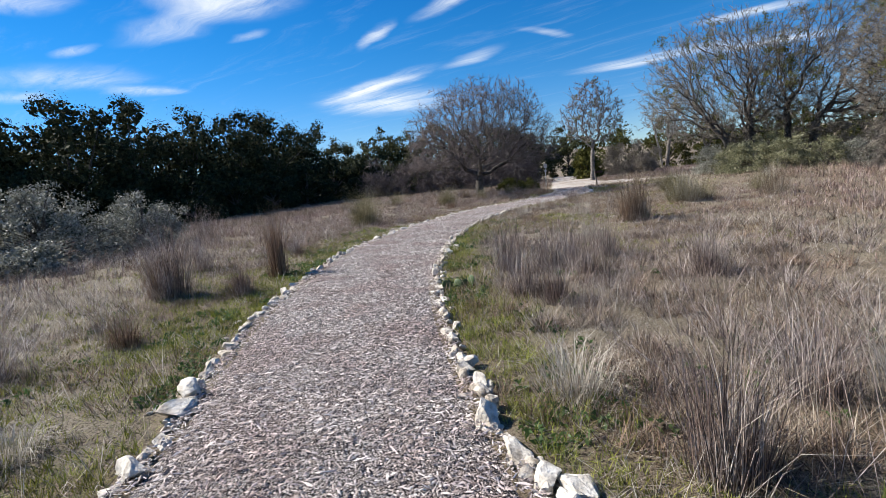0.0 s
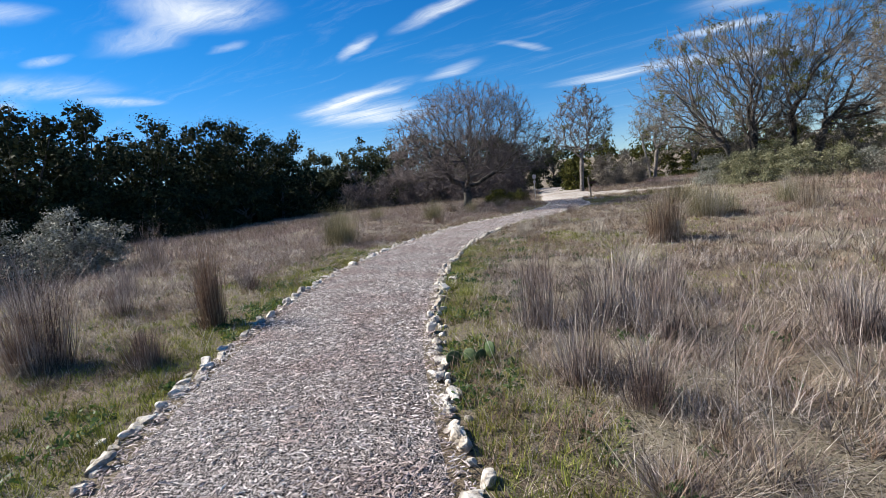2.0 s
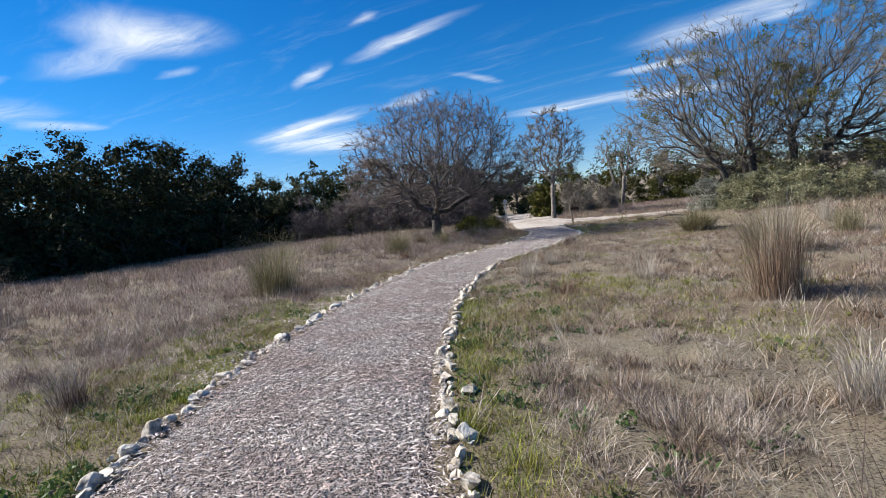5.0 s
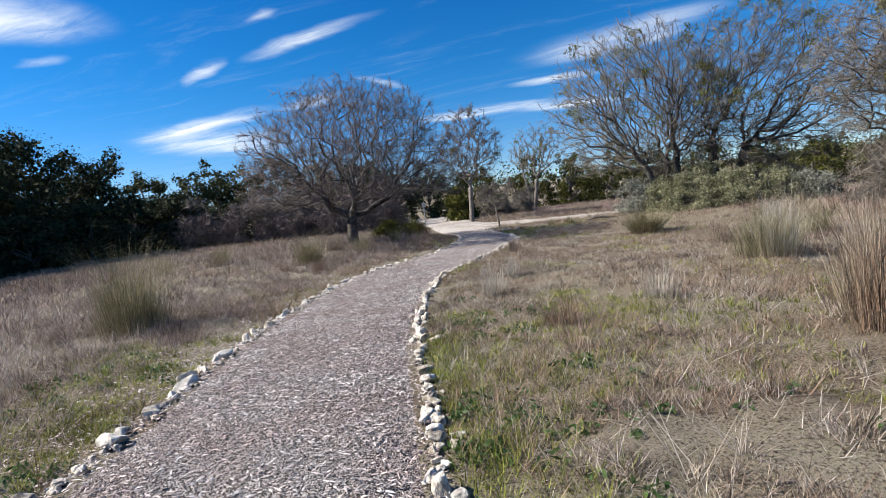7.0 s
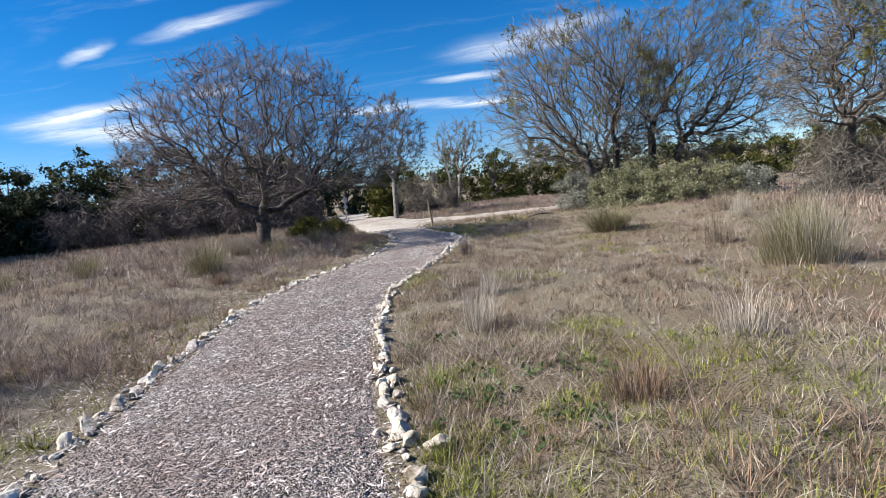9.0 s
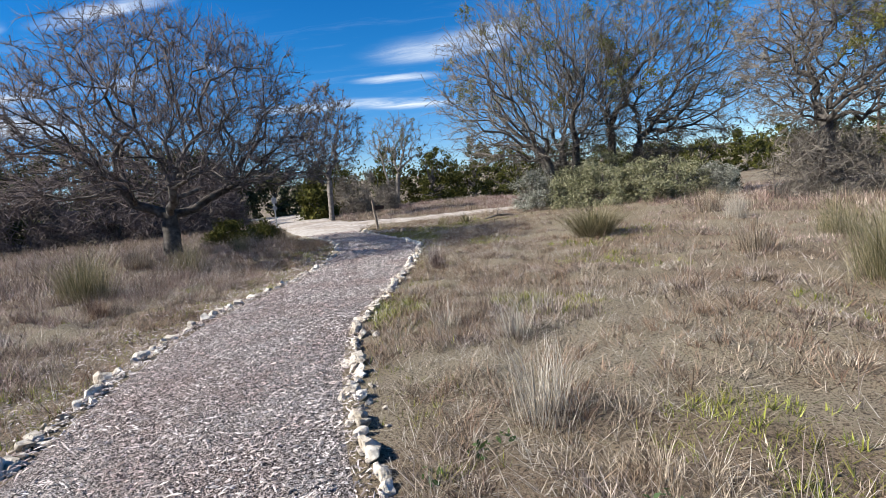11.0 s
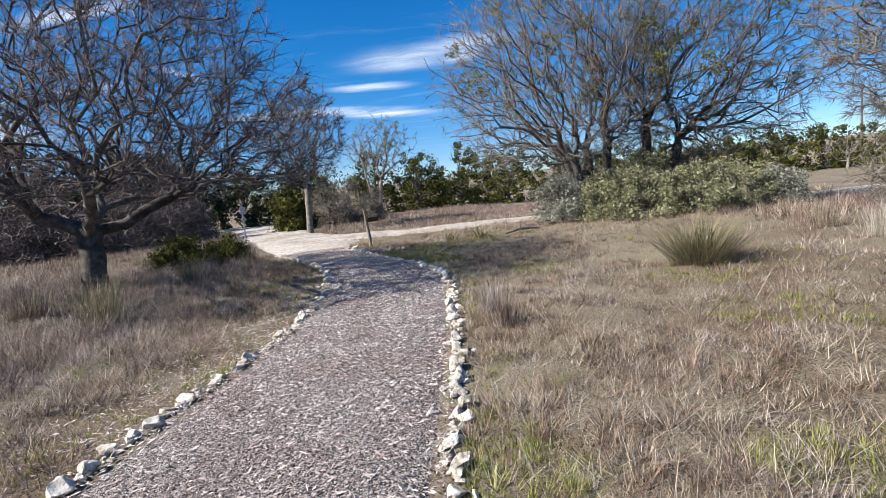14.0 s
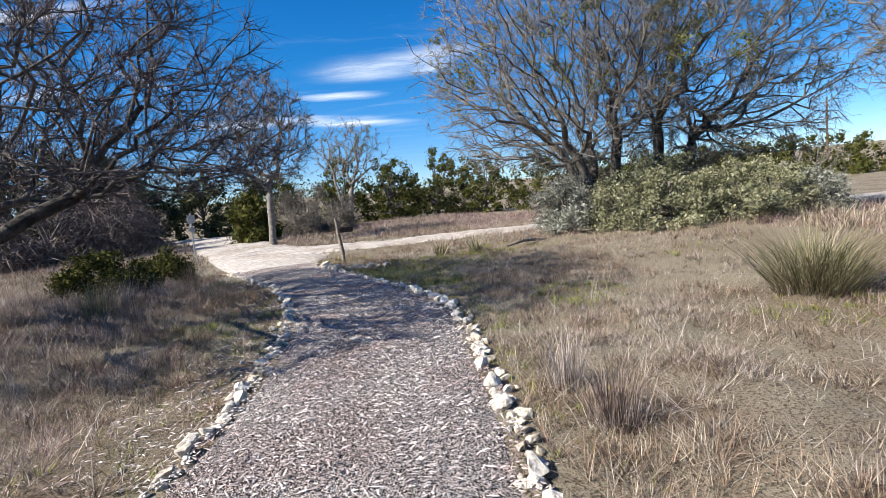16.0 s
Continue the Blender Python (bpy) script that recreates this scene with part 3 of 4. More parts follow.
path = tagged(ribbon("path", LEFT, RIGHT, M_CHIPBED, 0.03, 0.02), "footpath of weathered grey wood chips", "path", kind="structure")
d = np.gradient(ROADLINE, axis=0)
d /= np.linalg.norm(d, axis=1)[:, None]
wide = ROAD_HALF * (0.9 + 0.25 * value_noise(ROADLINE[:, 0], ROADLINE[:, 1], 6, 9))[:, None]
normal = np.column_stack((-d[:, 1], d[:, 0]))
road = tagged(ribbon("road", ROADLINE + normal * wide, ROADLINE - normal * wide, M_ROAD, 0.035, 0.05), "pale caliche gravel drive", "road", kind="structure")
apron = smooth_line([(7.9, 35.0), (8.3, 37.5), (9.3, 41.8), (10.8, 46.5)], 0.2), smooth_line([(10.4, 34.9), (11.6, 36.2), (13.0, 39.4), (12.6, 46.0)], 0.2)
apron = tagged(ribbon("path_apron", *apron, M_ROAD, 0.03, 0.03), "pale gravel where the footpath meets the drive", "path", kind="structure")

# ---- trees ----
bare_tree("bare_oak", 2.6, 31.1, "large bare spreading oak with a domed crown", 11, [(0, 0, 0.08, -0.03, 1.2)], (0.4, 0, 2.5, 4.9, 4.9, 4.6), M_BARK, M_TWIG, 0.23, 4200, 0.34, 1.75, 0.5, 0.0072, 8)
bare_tree("bare_elm", 18.5, 29.8, "tall bare tree with several leaning stems and mistletoe", 23, [(-0.3, 0, -1.0, 0.6, 2.0), (0.25, 0.3, 0.1, 0.4, 2.4), (-0.5, -0.2, -1.8, -0.3, 2.1), (0.1, -0.2, -0.4, -0.8, 2.6)], (-1.2, 0.9, 5.0, 4.7, 4.5, 4.7), M_BARK, M_TWIGLIGHT, 0.16, 3400, 0.5, 1.9, 0.40, 0.0078, 7, clumps=40)
bare_tree("bare_elm", 20.4, 28.2, "tall bare tree hung with lichen and mistletoe", 37, [(0.2, 0, 0.7, -0.3, 2.6), (-0.5, 0.2, -0.6, 0.3, 3.0)], (1.2, -0.9, 4.9, 4.5, 4.5, 4.8), M_BARK, M_TWIGLIGHT, 0.19, 3400, 0.42, 1.7, 0.38, 0.0078, 8, droop=0.3, clumps=34)
bare_tree("bare_oak", 19.2, 20.5, "bare lichen-grey oak with crooked limbs", 41, [(0, 0, 0.1, 0, 2.3)], (0.7, -0.3, 4.5, 3.5, 3.5, 3.0), M_BARK, M_TWIGLIGHT, 0.18, 2800, 0.22, 2.0, 0.42, 0.008, 8, droop=0.15, clumps=22)
bare_tree("slender_tree", 14.6, 47.4, "slender bare tree with a pale trunk forking into crooked limbs", 53, [(0, 0, 0.15, 0, 3.0)], (0.2, -0.1, 5.9, 2.9, 2.7, 3.4), M_PALEBARK, M_TWIG, 0.18, 900, 0.25, 3.3, 0.45, 0.011, 14, lumps=0.5, clumps=6)
bare_tree("slender_tree", 26.7, 59.0, "slender bare tree with mistletoe balls", 59, [(-0.2, 0, -0.8, 0, 3.2), (0.2, 0, 0.6, 0, 3.4)], (0.7, 0, 6.3, 3.6, 3.2, 3.0), M_PALEBARK, M_TWIGLIGHT, 0.2, 560, 0.35, 4.2, 0.5, 0.013, 9, clumps=10, lumps=0.6)
bare_tree("bare_tree", 79.0, 35.5, "small pale bare tree far along the drive", 67, [(0, 0, 0.1, 0, 1.0)], (0, 0, 2.6, 2.6, 2.6, 2.0), M_PALEBARK, M_STRAW, 0.16, 120, 0.5, 1.0, 0.5, 0.02, 4)


def wood_edge(name, rows, label, mat, seed, **more):
    for i, (x, y, tall, wide) in enumerate(rows):
        leafy_tree(name, x, y, label, seed + i, tall, wide, mat, **more)


# dark evergreen oaks and cedars along the far side of the meadow
wood_edge("live_oak", [(-33, 28, 8.6, 4.4), (-29.5, 33, 9.2, 4.4), (-27, 38, 10.9, 4.6), (-25, 42.5, 10.9, 4.4), (-22.7, 47, 10.9, 4.4), (-20.5, 53, 10.6, 4.2), (-18.5, 58, 11.0, 4.2), (-15.8, 65, 10.8, 4.2)],
          "dark evergreen live oak at the meadow's edge", M_OAK, 101, clump=1.2, size=0.085, per=100, count=120, low=0.0, hollow=0.3, core=2.4)
# a second row behind them closes the view
wood_edge("live_oak", [(-38, 33, 9.0, 4.6), (-34, 39, 9.6, 4.6), (-31, 44.5, 10.0, 4.6), (-28.5, 50, 10.0, 4.6), (-26, 56, 9.8, 4.6), (-23, 62, 9.8, 4.6), (-20, 68, 9.4, 4.4)],
          "dark evergreen live oak at the meadow's edge", M_OAK, 181, clump=1.3, size=0.15, per=36, count=70, low=0.0, hollow=0.2, core=2.4)
wood_edge("dark_thicket", [(-29, 29, 3.6, 3.0), (-26, 33.5, 4.0, 3.0), (-23, 37.5, 3.8, 3.0), (-20.5, 42, 4.2, 3.0), (-18.5, 46.5, 4.0, 2.8), (-16.5, 51, 4.4, 3.0), (-14.5, 56, 4.6, 3.0), (-12, 60, 5.0, 3.0), (-8.5, 61, 5.0, 3.0)],
          "dark evergreen thicket under the oaks", M_OAK, 121, clump=0.8, size=0.085, per=75, count=56, low=0.0, core=2.2, category="bush")
wood_edge("cedar", [(-13, 70, 8.4, 3.6), (-9.5, 72, 8.2, 3.6), (-6.5, 74, 10.4, 3.2), (-3, 71, 8.8, 3.6), (0.5, 68, 9.2, 3.8), (4, 66, 8.6, 3.6), (7.5, 68, 8.6, 3.6), (11, 70, 8.0, 3.4), (14, 76, 7.6, 3.6), (20, 76, 7.6, 3.6)],
          "dusty green cedar at the meadow's edge", M_MIXED, 131, clump=0.85, size=0.09, per=64, count=90, low=0.0, core=2.4)
wood_edge("thicket", [(-6, 58, 4.6, 2.6), (-2, 56, 4.6, 2.6), (2, 54, 4.4, 2.4), (5.5, 52, 4.6, 2.4), (8.4, 54, 4.4, 2.2), (9.6, 59, 5.0, 2.4)],
          "grey-brown leafless thicket behind the bare oak", M_TWIG, 141, clump=0.9, size=0.32, per=70, count=50, low=0.0, slim=0.05, category="bush")
wood_edge("juniper", [(15.6, 52, 4.4, 1.25), (24.0, 68, 6.0, 3.2), (29, 63, 6.6, 3.0), (32.5, 60.5, 6.6, 3.0), (36, 57.5, 6.8, 3.0), (39, 54, 6.4, 3.0), (42, 50, 5.8, 3.0), (45, 46, 5.2, 3.0), (48, 42, 5.0, 3.0), (36, 64, 6.4, 3.4), (42, 60, 6.4, 3.4)],
          "rounded olive-green juniper beyond the drive", M_JUNIPER, 151, clump=0.6, size=0.065, per=64, count=80, low=0.0, core=2.2)
wood_edge("dusty_bush", [(19.4, 53.5, 3.4, 1.7), (22.5, 55, 3.6, 1.8), (20.6, 50.5, 2.0, 1.2)],
          "dusty grey half-bare bush beyond the drive", M_TWIGLIGHT, 165, clump=0.6, size=0.2, per=120, count=45, low=0.0, slim=0.045, category="bush")
wood_edge("juniper", [(60, 52, 5.2, 3.4), (66, 48, 5.2, 3.4), (72, 45, 5.6, 3.4), (78, 42, 6.0, 3.4), (84, 39, 6.2, 3.6), (88, 34, 6.0, 3.6), (90, 28, 5.8, 3.6), (92, 21, 5.8, 3.6), (93, 14, 5.8, 3.6)],
          "rounded dark juniper far along the drive", M_JUNIPER, 171, clump=0.8, size=0.11, per=50, count=56, low=0.0, core=2.1)
woods = []
for a in np.linspace(-75, 130, 210):
    far = rng.uniform(96, 135)
    woods.append((5 + far * math.sin(radians(a)), 15 + far * math.cos(radians(a)), rng.uniform(0.5, 5.5)))
woods = np.array(woods)
woods[:, 2] += height(woods[:, 0], woods[:, 1])
tagged(new("far_woods", arrays_mesh("far_woods", *leaves(np.repeat(woods, 3, 0) + rng.normal(0, 1.6, (630, 3)), 2.2, 52, 0.36, 0.8), M_MIXED)), "distant evergreen woods round the meadow", "woods", kind="stuff")

# ---- bushes ----
SILVER = "silver-grey sage bush with dense small leaves"
leafy_tree("sage_bush", -12.2, 15.4, SILVER, 201, 2.6, 1.9, M_SILVER, 0.32, 0.034, 95, 170, trunk_r=0.05, category="bush", group="sage bushes", low=0.05)
leafy_tree("sage_bush", -10.9, 18.4, SILVER, 202, 2.1, 1.5, M_SILVER, 0.3, 0.034, 95, 130, trunk_r=0.05, category="bush", group="sage bushes", low=0.05)
leafy_tree("sage_bush", -10.0, 12.2, "low grey sage bush", 203, 0.9, 0.7, M_SILVER, 0.3, 0.04, 120, 30, trunk_r=0.03, category="bush", group="sage bushes", low=0.05)
for i, (x, y, tall, wide, m) in enumerate([(16.3, 29.8, 1.7, 1.1, M_SILVER), (16.6, 28.2, 1.7, 1.1, M_SAGE), (17.0, 26.9, 1.7, 1.4, M_SAGE), (17.8, 25.6, 1.75, 1.3, M_SAGE), (19.2, 25.2, 1.55, 1.2, M_SAGE), (20.5, 24.4, 1.3, 0.9, M_SILVER), (18.2, 27.6, 2.1, 1.4, M_SAGE), (21.8, 24.9, 1.1, 0.8, M_OAK)]):
    leafy_tree("sage_bush", x, y, {M_SILVER: SILVER, M_SAGE: "olive-green sage bush with dense small leaves", M_OAK: "small dark evergreen bush"}[m], 210 + i, tall, wide, m, 0.29, 0.03, 90, 84, trunk_r=0.04, category="bush", group="bushes below the bare trees", low=0.05)
for i, (x, y, tall, wide) in enumerate([(18.6, 30.6, 2.4, 1.8), (21.5, 27.6, 2.3, 1.8), (18.9, 20.8, 2.3, 1.1), (19.7, 20.1, 2.2, 1.2), (25.5, 29.5, 2.2, 1.8)]):
    leafy_tree("brush", x, y, "tangled leafless brush under the bare trees", 230 + i, tall, wide, M_TWIGLIGHT, 0.5, 0.2, 80, 60, low=0.05, trunk_r=0.04, category="bush", slim=0.035, group="brush under the bare trees")
leafy_tree("young_juniper", 5.0, 33.6, "young olive-green juniper beside the bare oak", 241, 1.0, 0.95, M_JUNIPER, 0.3, 0.035, 150, 60, trunk_r=0.03, category="bush", low=0.0)
leafy_tree("young_juniper", 6.6, 35.6, "young olive-green juniper where the footpath meets the drive", 242, 1.0, 0.6, M_JUNIPER, 0.28, 0.035, 120, 36, trunk_r=0.03, category="bush", low=0.0)
leafy_tree("young_juniper", 24.5, 33.5, "rounded olive bush behind the bare trees", 243, 2.6, 1.5, M_SAGE, 0.5, 0.1, 110, 50, trunk_r=0.05, category="bush", low=0.0)

# ---- sign and posts ----
post = thing("trail_sign", 10.6, 33.5, "leaning cedar post with a short dark arrow board", "sign", turn=8)
line = np.array([[0, 0, -0.2], [-0.02, 0, 0.35], [-0.09, 0.01, 0.8], [-0.13, 0.0, 1.18], [-0.17, 0, 1.32]])
child("post", joined("post", [tube(line, [0.06, 0.055, 0.05, 0.045, 0.03], 9)], M_POST), post)
bm = bmesh.new()
bmesh.ops.create_cube(bm, size=1, matrix=Matrix.Translation((0.14, -0.06, 0.95)) @ Matrix.Diagonal((0.5, 0.03, 0.15, 1)))
bmesh.ops.bevel(bm, geom=list(bm.edges), offset=0.012, segments=2, affect="EDGES")
part("board", bm, M_BOARD, post, "dark stained board")

# ---- grass ----
EDGES = {-1: LEFT, 1: RIGHT}


def beside(n, mean, most, y0=-4, y1=40):
    """Random places beside the path, thinning out with the distance from its edging."""
    side = np.where(rng.random(n) < 0.5, -1, 1)
    x, y = np.empty(n), np.empty(n)
    for s, line in EDGES.items():
        k = side == s
        i = rng.integers(0, len(line) - 1, k.sum())
        d = line[i + 1] - line[i]
        nrm = np.column_stack((d[:, 1], -d[:, 0])) / np.linalg.norm(d, axis=1)[:, None] * s
        out = rng.exponential(mean, k.sum()) + 0.08
        q = line[i] + d * rng.random((k.sum(), 1)) + nrm * out[:, None]
        x[k], y[k] = q.T
    return keep_off(x, y, most)


def over(n, x0, x1, y0, y1):
    return keep_off(rng.uniform(x0, x1, n), rng.uniform(y0, y1, n), 99)


APRON_Y, APRON_LEFT, APRON_RIGHT = (35.0, 36.2, 37.5, 41.8, 46.5), (7.9, 8.05, 8.3, 9.3, 10.8), (10.3, 11.4, 12.2, 12.9, 12.6)


def keep_off(x, y, most):
    out, side = side_of_path(x, y)
    ok = (out > 0.06) & (out < most) & (nearest(x, y, ROADLINE) > ROAD_HALF * 0.95) & ~((y > 34.6) & (y < 47) & (x > np.interp(y, APRON_Y, APRON_LEFT)) & (x < np.interp(y, APRON_Y, APRON_RIGHT)))
    return x[ok], y[ok], out[ok], side[ok]


def grass(name, places, chance, per, spread, tall, width, mat, label, var=0.3, lean=0.5, droop=0.35, grow=1.0, short=False):
    x, y, out, side = places
    k = rng.random(len(x)) < chance(x, y, out, side)
    x, y, out, side = x[k], y[k], out[k], side[k]
    n = len(x)
    scale = np.clip(0.75 + grow * out / 7, 1, 5)
    tall = tall(x, y, out, side) if callable(tall) else np.full(n, tall)
    v = tufts(x, y, rng.poisson(per, n) + 2, spread * rng.uniform(0.6, 1.4, n) * np.sqrt(scale), tall * rng.uniform(0.7, 1.3, n), var, width * scale, lean, droop, short)
    stuff(name, [v], mat, label, "grass")


def green_zone(x, y, out, side):
    """Green strips along the edging, patches further out."""
    strip = np.clip(1.5 - out / np.where(side < 0, np.where(y < 13, 2.6, 1.7), 0.7), 0, 1) * np.where(y < 16, 1, np.where(side < 0, 0.12, 0.15)) * (0.35 + 0.65 * (value_noise(x, y, 0.9, 21) > 0.35))
    return np.maximum(strip, 0.75 * (value_noise(x, y, 1.5, 31) > np.where(y < 12, np.where(side > 0, 0.62, 0.56), np.where((side < 0) & (y > 17), 0.85, 0.66))) * (out < 6))


def tall_zone(x, y, out, side):
    """Where the tall grey stems stand: dense early on the right and across the left field, sparse later on."""
    right = np.clip(1.25 - np.hypot((x - 6) / 6.0, (y - 4.5) / 6.0), 0, 1) * np.clip((out - 0.4) / 0.8, 0, 1) * 0.7 * (1 - 0.7 * green_zone(x, y, out, side))
    left = np.clip((out - 1.3) / 1.5, 0, 1) * 0.75
    rest = 0.05 * np.clip((out - 0.6) / 2, 0, 1)
    return np.where(side > 0, np.maximum(right, rest), left * (1 - 0.8 * green_zone(x, y, out, side))) * np.clip(value_noise(x, y, 1.1, 23) * 1.9 - 0.3, 0, 1)


def bare_zone(x, y, out, side):
    """Less grass where the chips have spilled over the edging."""
    green = np.where((side < 0) & (y < 16), np.clip(out / 2.2, 0.2, 1), np.where(y < 13, np.clip(out / 0.9, 0.4, 1), 1.0))
    return np.where((side < 0) & (y > 13) & (out < 0.8), 0.3, 1.0) * green


def mounds(x, y):
    """Shaggy hummocks a hand wide, with gaps between them."""
    return value_noise(x, y, 0.34, 44)


def short_turf(x, y, o, s):
    """Shaggy hummocks, a little shorter along the later right side."""
    later = np.where(s > 0, np.clip((y - 9) / 5, 0, 1), 0.3)
    return (0.03 + 0.04 * value_noise(x, y, 1.7, 24) + 0.19 * mounds(x, y) ** 1.8) * (1 - 0.35 * later) * (1 - 0.45 * green_zone(x, y, o, s))


def matted(x, y, o, s):
    return bare_zone(x, y, o, s) * np.clip(3.0 * mounds(x, y) - 0.85, 0.03, 1) * (1 - 0.6 * green_zone(x, y, o, s)) * np.where((s < 0) & (y > 14), 0.6, 1.0)


grass("green_grass", beside(46000, 1.9, 9), green_zone, 11, 0.055, lambda x, y, o, s: 0.035 + 0.06 * value_noise(x, y, 0.5, 33), 0.0056, M_GREEN, "short green winter grass along the footpath", lean=1.0, short=True)
grass("dry_grass", beside(60000, 2.4, 12), lambda x, y, o, s: matted(x, y, o, s) * np.where(o < 1, 0.4 + 0.45 * o, 0.9), 12, 0.045, short_turf, 0.0046, M_DRY, "dry tan meadow grass", lean=1.5, short=True)
grass("grey_grass", beside(46000, 2.4, 12), lambda x, y, o, s: matted(x, y, o, s) * (value_noise(x, y, 0.9, 43) > 0.42) * np.where(o < 0.8, 0.4, 0.9), 11, 0.045, short_turf, 0.0046, M_STEM, "short grey-mauve meadow grass", lean=1.5, short=True)
grass("rusty_grass", beside(20000, 3.0, 14), lambda x, y, o, s: (value_noise(x, y, 1.1, 41) > 0.56) * np.clip(2.0 * mounds(x, y), 0.1, 1), 12, 0.05, lambda x, y, o, s: 0.07 + 0.12 * mounds(x, y), 0.0042, M_RUST, "rust-brown patches of dry meadow grass", lean=1.4, short=True)
grass("fallen_straw", beside(40000, 2.4, 12), lambda x, y, o, s: bare_zone(x, y, o, s) * (0.15 + 0.85 * value_noise(x, y, 0.8, 42)), 3, 0.07, 0.12, 0.0035, M_STRAW, "bleached fallen straw between the grass", lean=2.2, short=True)
grass("tall_grass", beside(26000, 3.4, 16), tall_zone, 12, 0.07, lambda x, y, o, s: 0.16 + 0.36 * value_noise(x, y, 0.6, 25), 0.0032, M_STEM, "tall grey-mauve dry grass stems", lean=1.8, droop=0.45)
grass("pale_stems", beside(7000, 3.4, 14), lambda x, y, o, s: np.maximum(tall_zone(x, y, o, s), 0.05), 6, 0.10, lambda x, y, o, s: 0.15 + 0.3 * value_noise(x, y, 1.0, 25) * np.where(y < 12, 1, 0.5), 0.0032, M_STRAW, "pale arching stems of dry grass", lean=2.0, droop=0.5)
grass("field_grass", over(42000, -26, 34, 2, 56), lambda x, y, o, s: np.clip((o - 3) / 4, 0, 1) * np.clip(2.5 * value_noise(x, y, 0.9, 26) - 0.6, 0.04, 1), 9, 0.12, lambda x, y, o, s: (0.08 + 0.14 * value_noise(x, y, 2.3, 27) + 0.2 * value_noise(x, y, 0.7, 29) ** 2) * np.where((s > 0) & (o < 9), 0.6, 1), 0.0055, M_MAUVE, "faded grey-mauve meadow grass", lean=0.9, short=True)
grass("tan_field_grass", over(24000, -26, 34, 8, 62), lambda x, y, o, s: np.clip((o - 3) / 4, 0, 1) * (value_noise(x, y, 4.0, 28) > 0.42) * np.clip(1.9 * value_noise(x, y, 0.8, 30) - 0.3, 0.05, 1), 9, 0.12, lambda x, y, o, s: np.where((s > 0) & (o < 9), 0.14, 0.27), 0.006, M_DRY, "faded tan meadow grass", lean=0.9, short=True)

grass("mauve_grass", beside(26000, 2.6, 9), lambda x, y, o, s: (s < 0) * (y > 12.5) * np.clip((o - 0.6) / 0.7, 0, 1) * np.clip(2.2 * value_noise(x, y, 0.5, 37) - 0.45, 0.04, 1), 11, 0.06, lambda x, y, o, s: 0.07 + 0.2 * value_noise(x, y, 0.5, 37) ** 1.5, 0.0042, M_MAUVE, "mauve-brown matted grass beyond the spilled wood chips", lean=1.4, short=True)
grass("verge_grass", over(5200, 2, 22, 31, 50), lambda x, y, o, s: np.clip(o / 0.6, 0, 1) * np.clip(1.8 * value_noise(x, y, 0.8, 35) - 0.2, 0.1, 1), 10, 0.10, lambda x, y, o, s: 0.08 + 0.2 * value_noise(x, y, 0.9, 36), 0.005, M_DRY, "dry tan grass along the verge of the drive", lean=0.9, short=True)

# ---- single clumps of grass ----


def grass_clump(x, y, tall, wide, count, mat, label, seed, lean=0.45, width=0.0042, droop=0.3, name="grass_clump", group="grass clumps"):
    """One bunch of blades fanning out from a crown; mid-green to dry by its material."""
    global rng
    keep, rng = rng, np.random.default_rng(seed)
    ob = thing(name, x, y, label, "grass", group)
    count = int(count * 1.5)
    a, q = rng.uniform(0, 2 * np.pi, count), np.sqrt(rng.random(count)) * rng.uniform(0.6, 1.25, count)
    h = tall * np.clip(rng.normal(0.75, 0.28, count), 0.2, 1.25)
    v, t = blades(np.cos(a) * q * wide * 0.4, np.sin(a) * q * wide * 0.4, np.zeros(count), h, h * np.clip(lean * q + rng.normal(0, 0.17, count), 0.02, 1.4), a + rng.normal(0, 1.0, count), width * rng.uniform(0.6, 1.3, count), droop)
    tagged(child("foliage", arrays_mesh("foliage", v, t, mat), ob), kind="stuff")
    k = count // 4
    a, q = rng.uniform(0, 2 * np.pi, k), np.sqrt(rng.random(k))
    h = tall * rng.uniform(0.12, 0.35, k)
    v, t = blades(np.cos(a) * q * wide * 0.55, np.sin(a) * q * wide * 0.55, np.zeros(k), h, h * rng.uniform(0.3, 1.4, k), a, np.full(k, width * 1.1), droop)
    tagged(child("thatch", arrays_mesh("thatch", v, t, M_DRY), ob, "dead tan leaves round the crown"), kind="stuff")
    rng = keep
    return ob


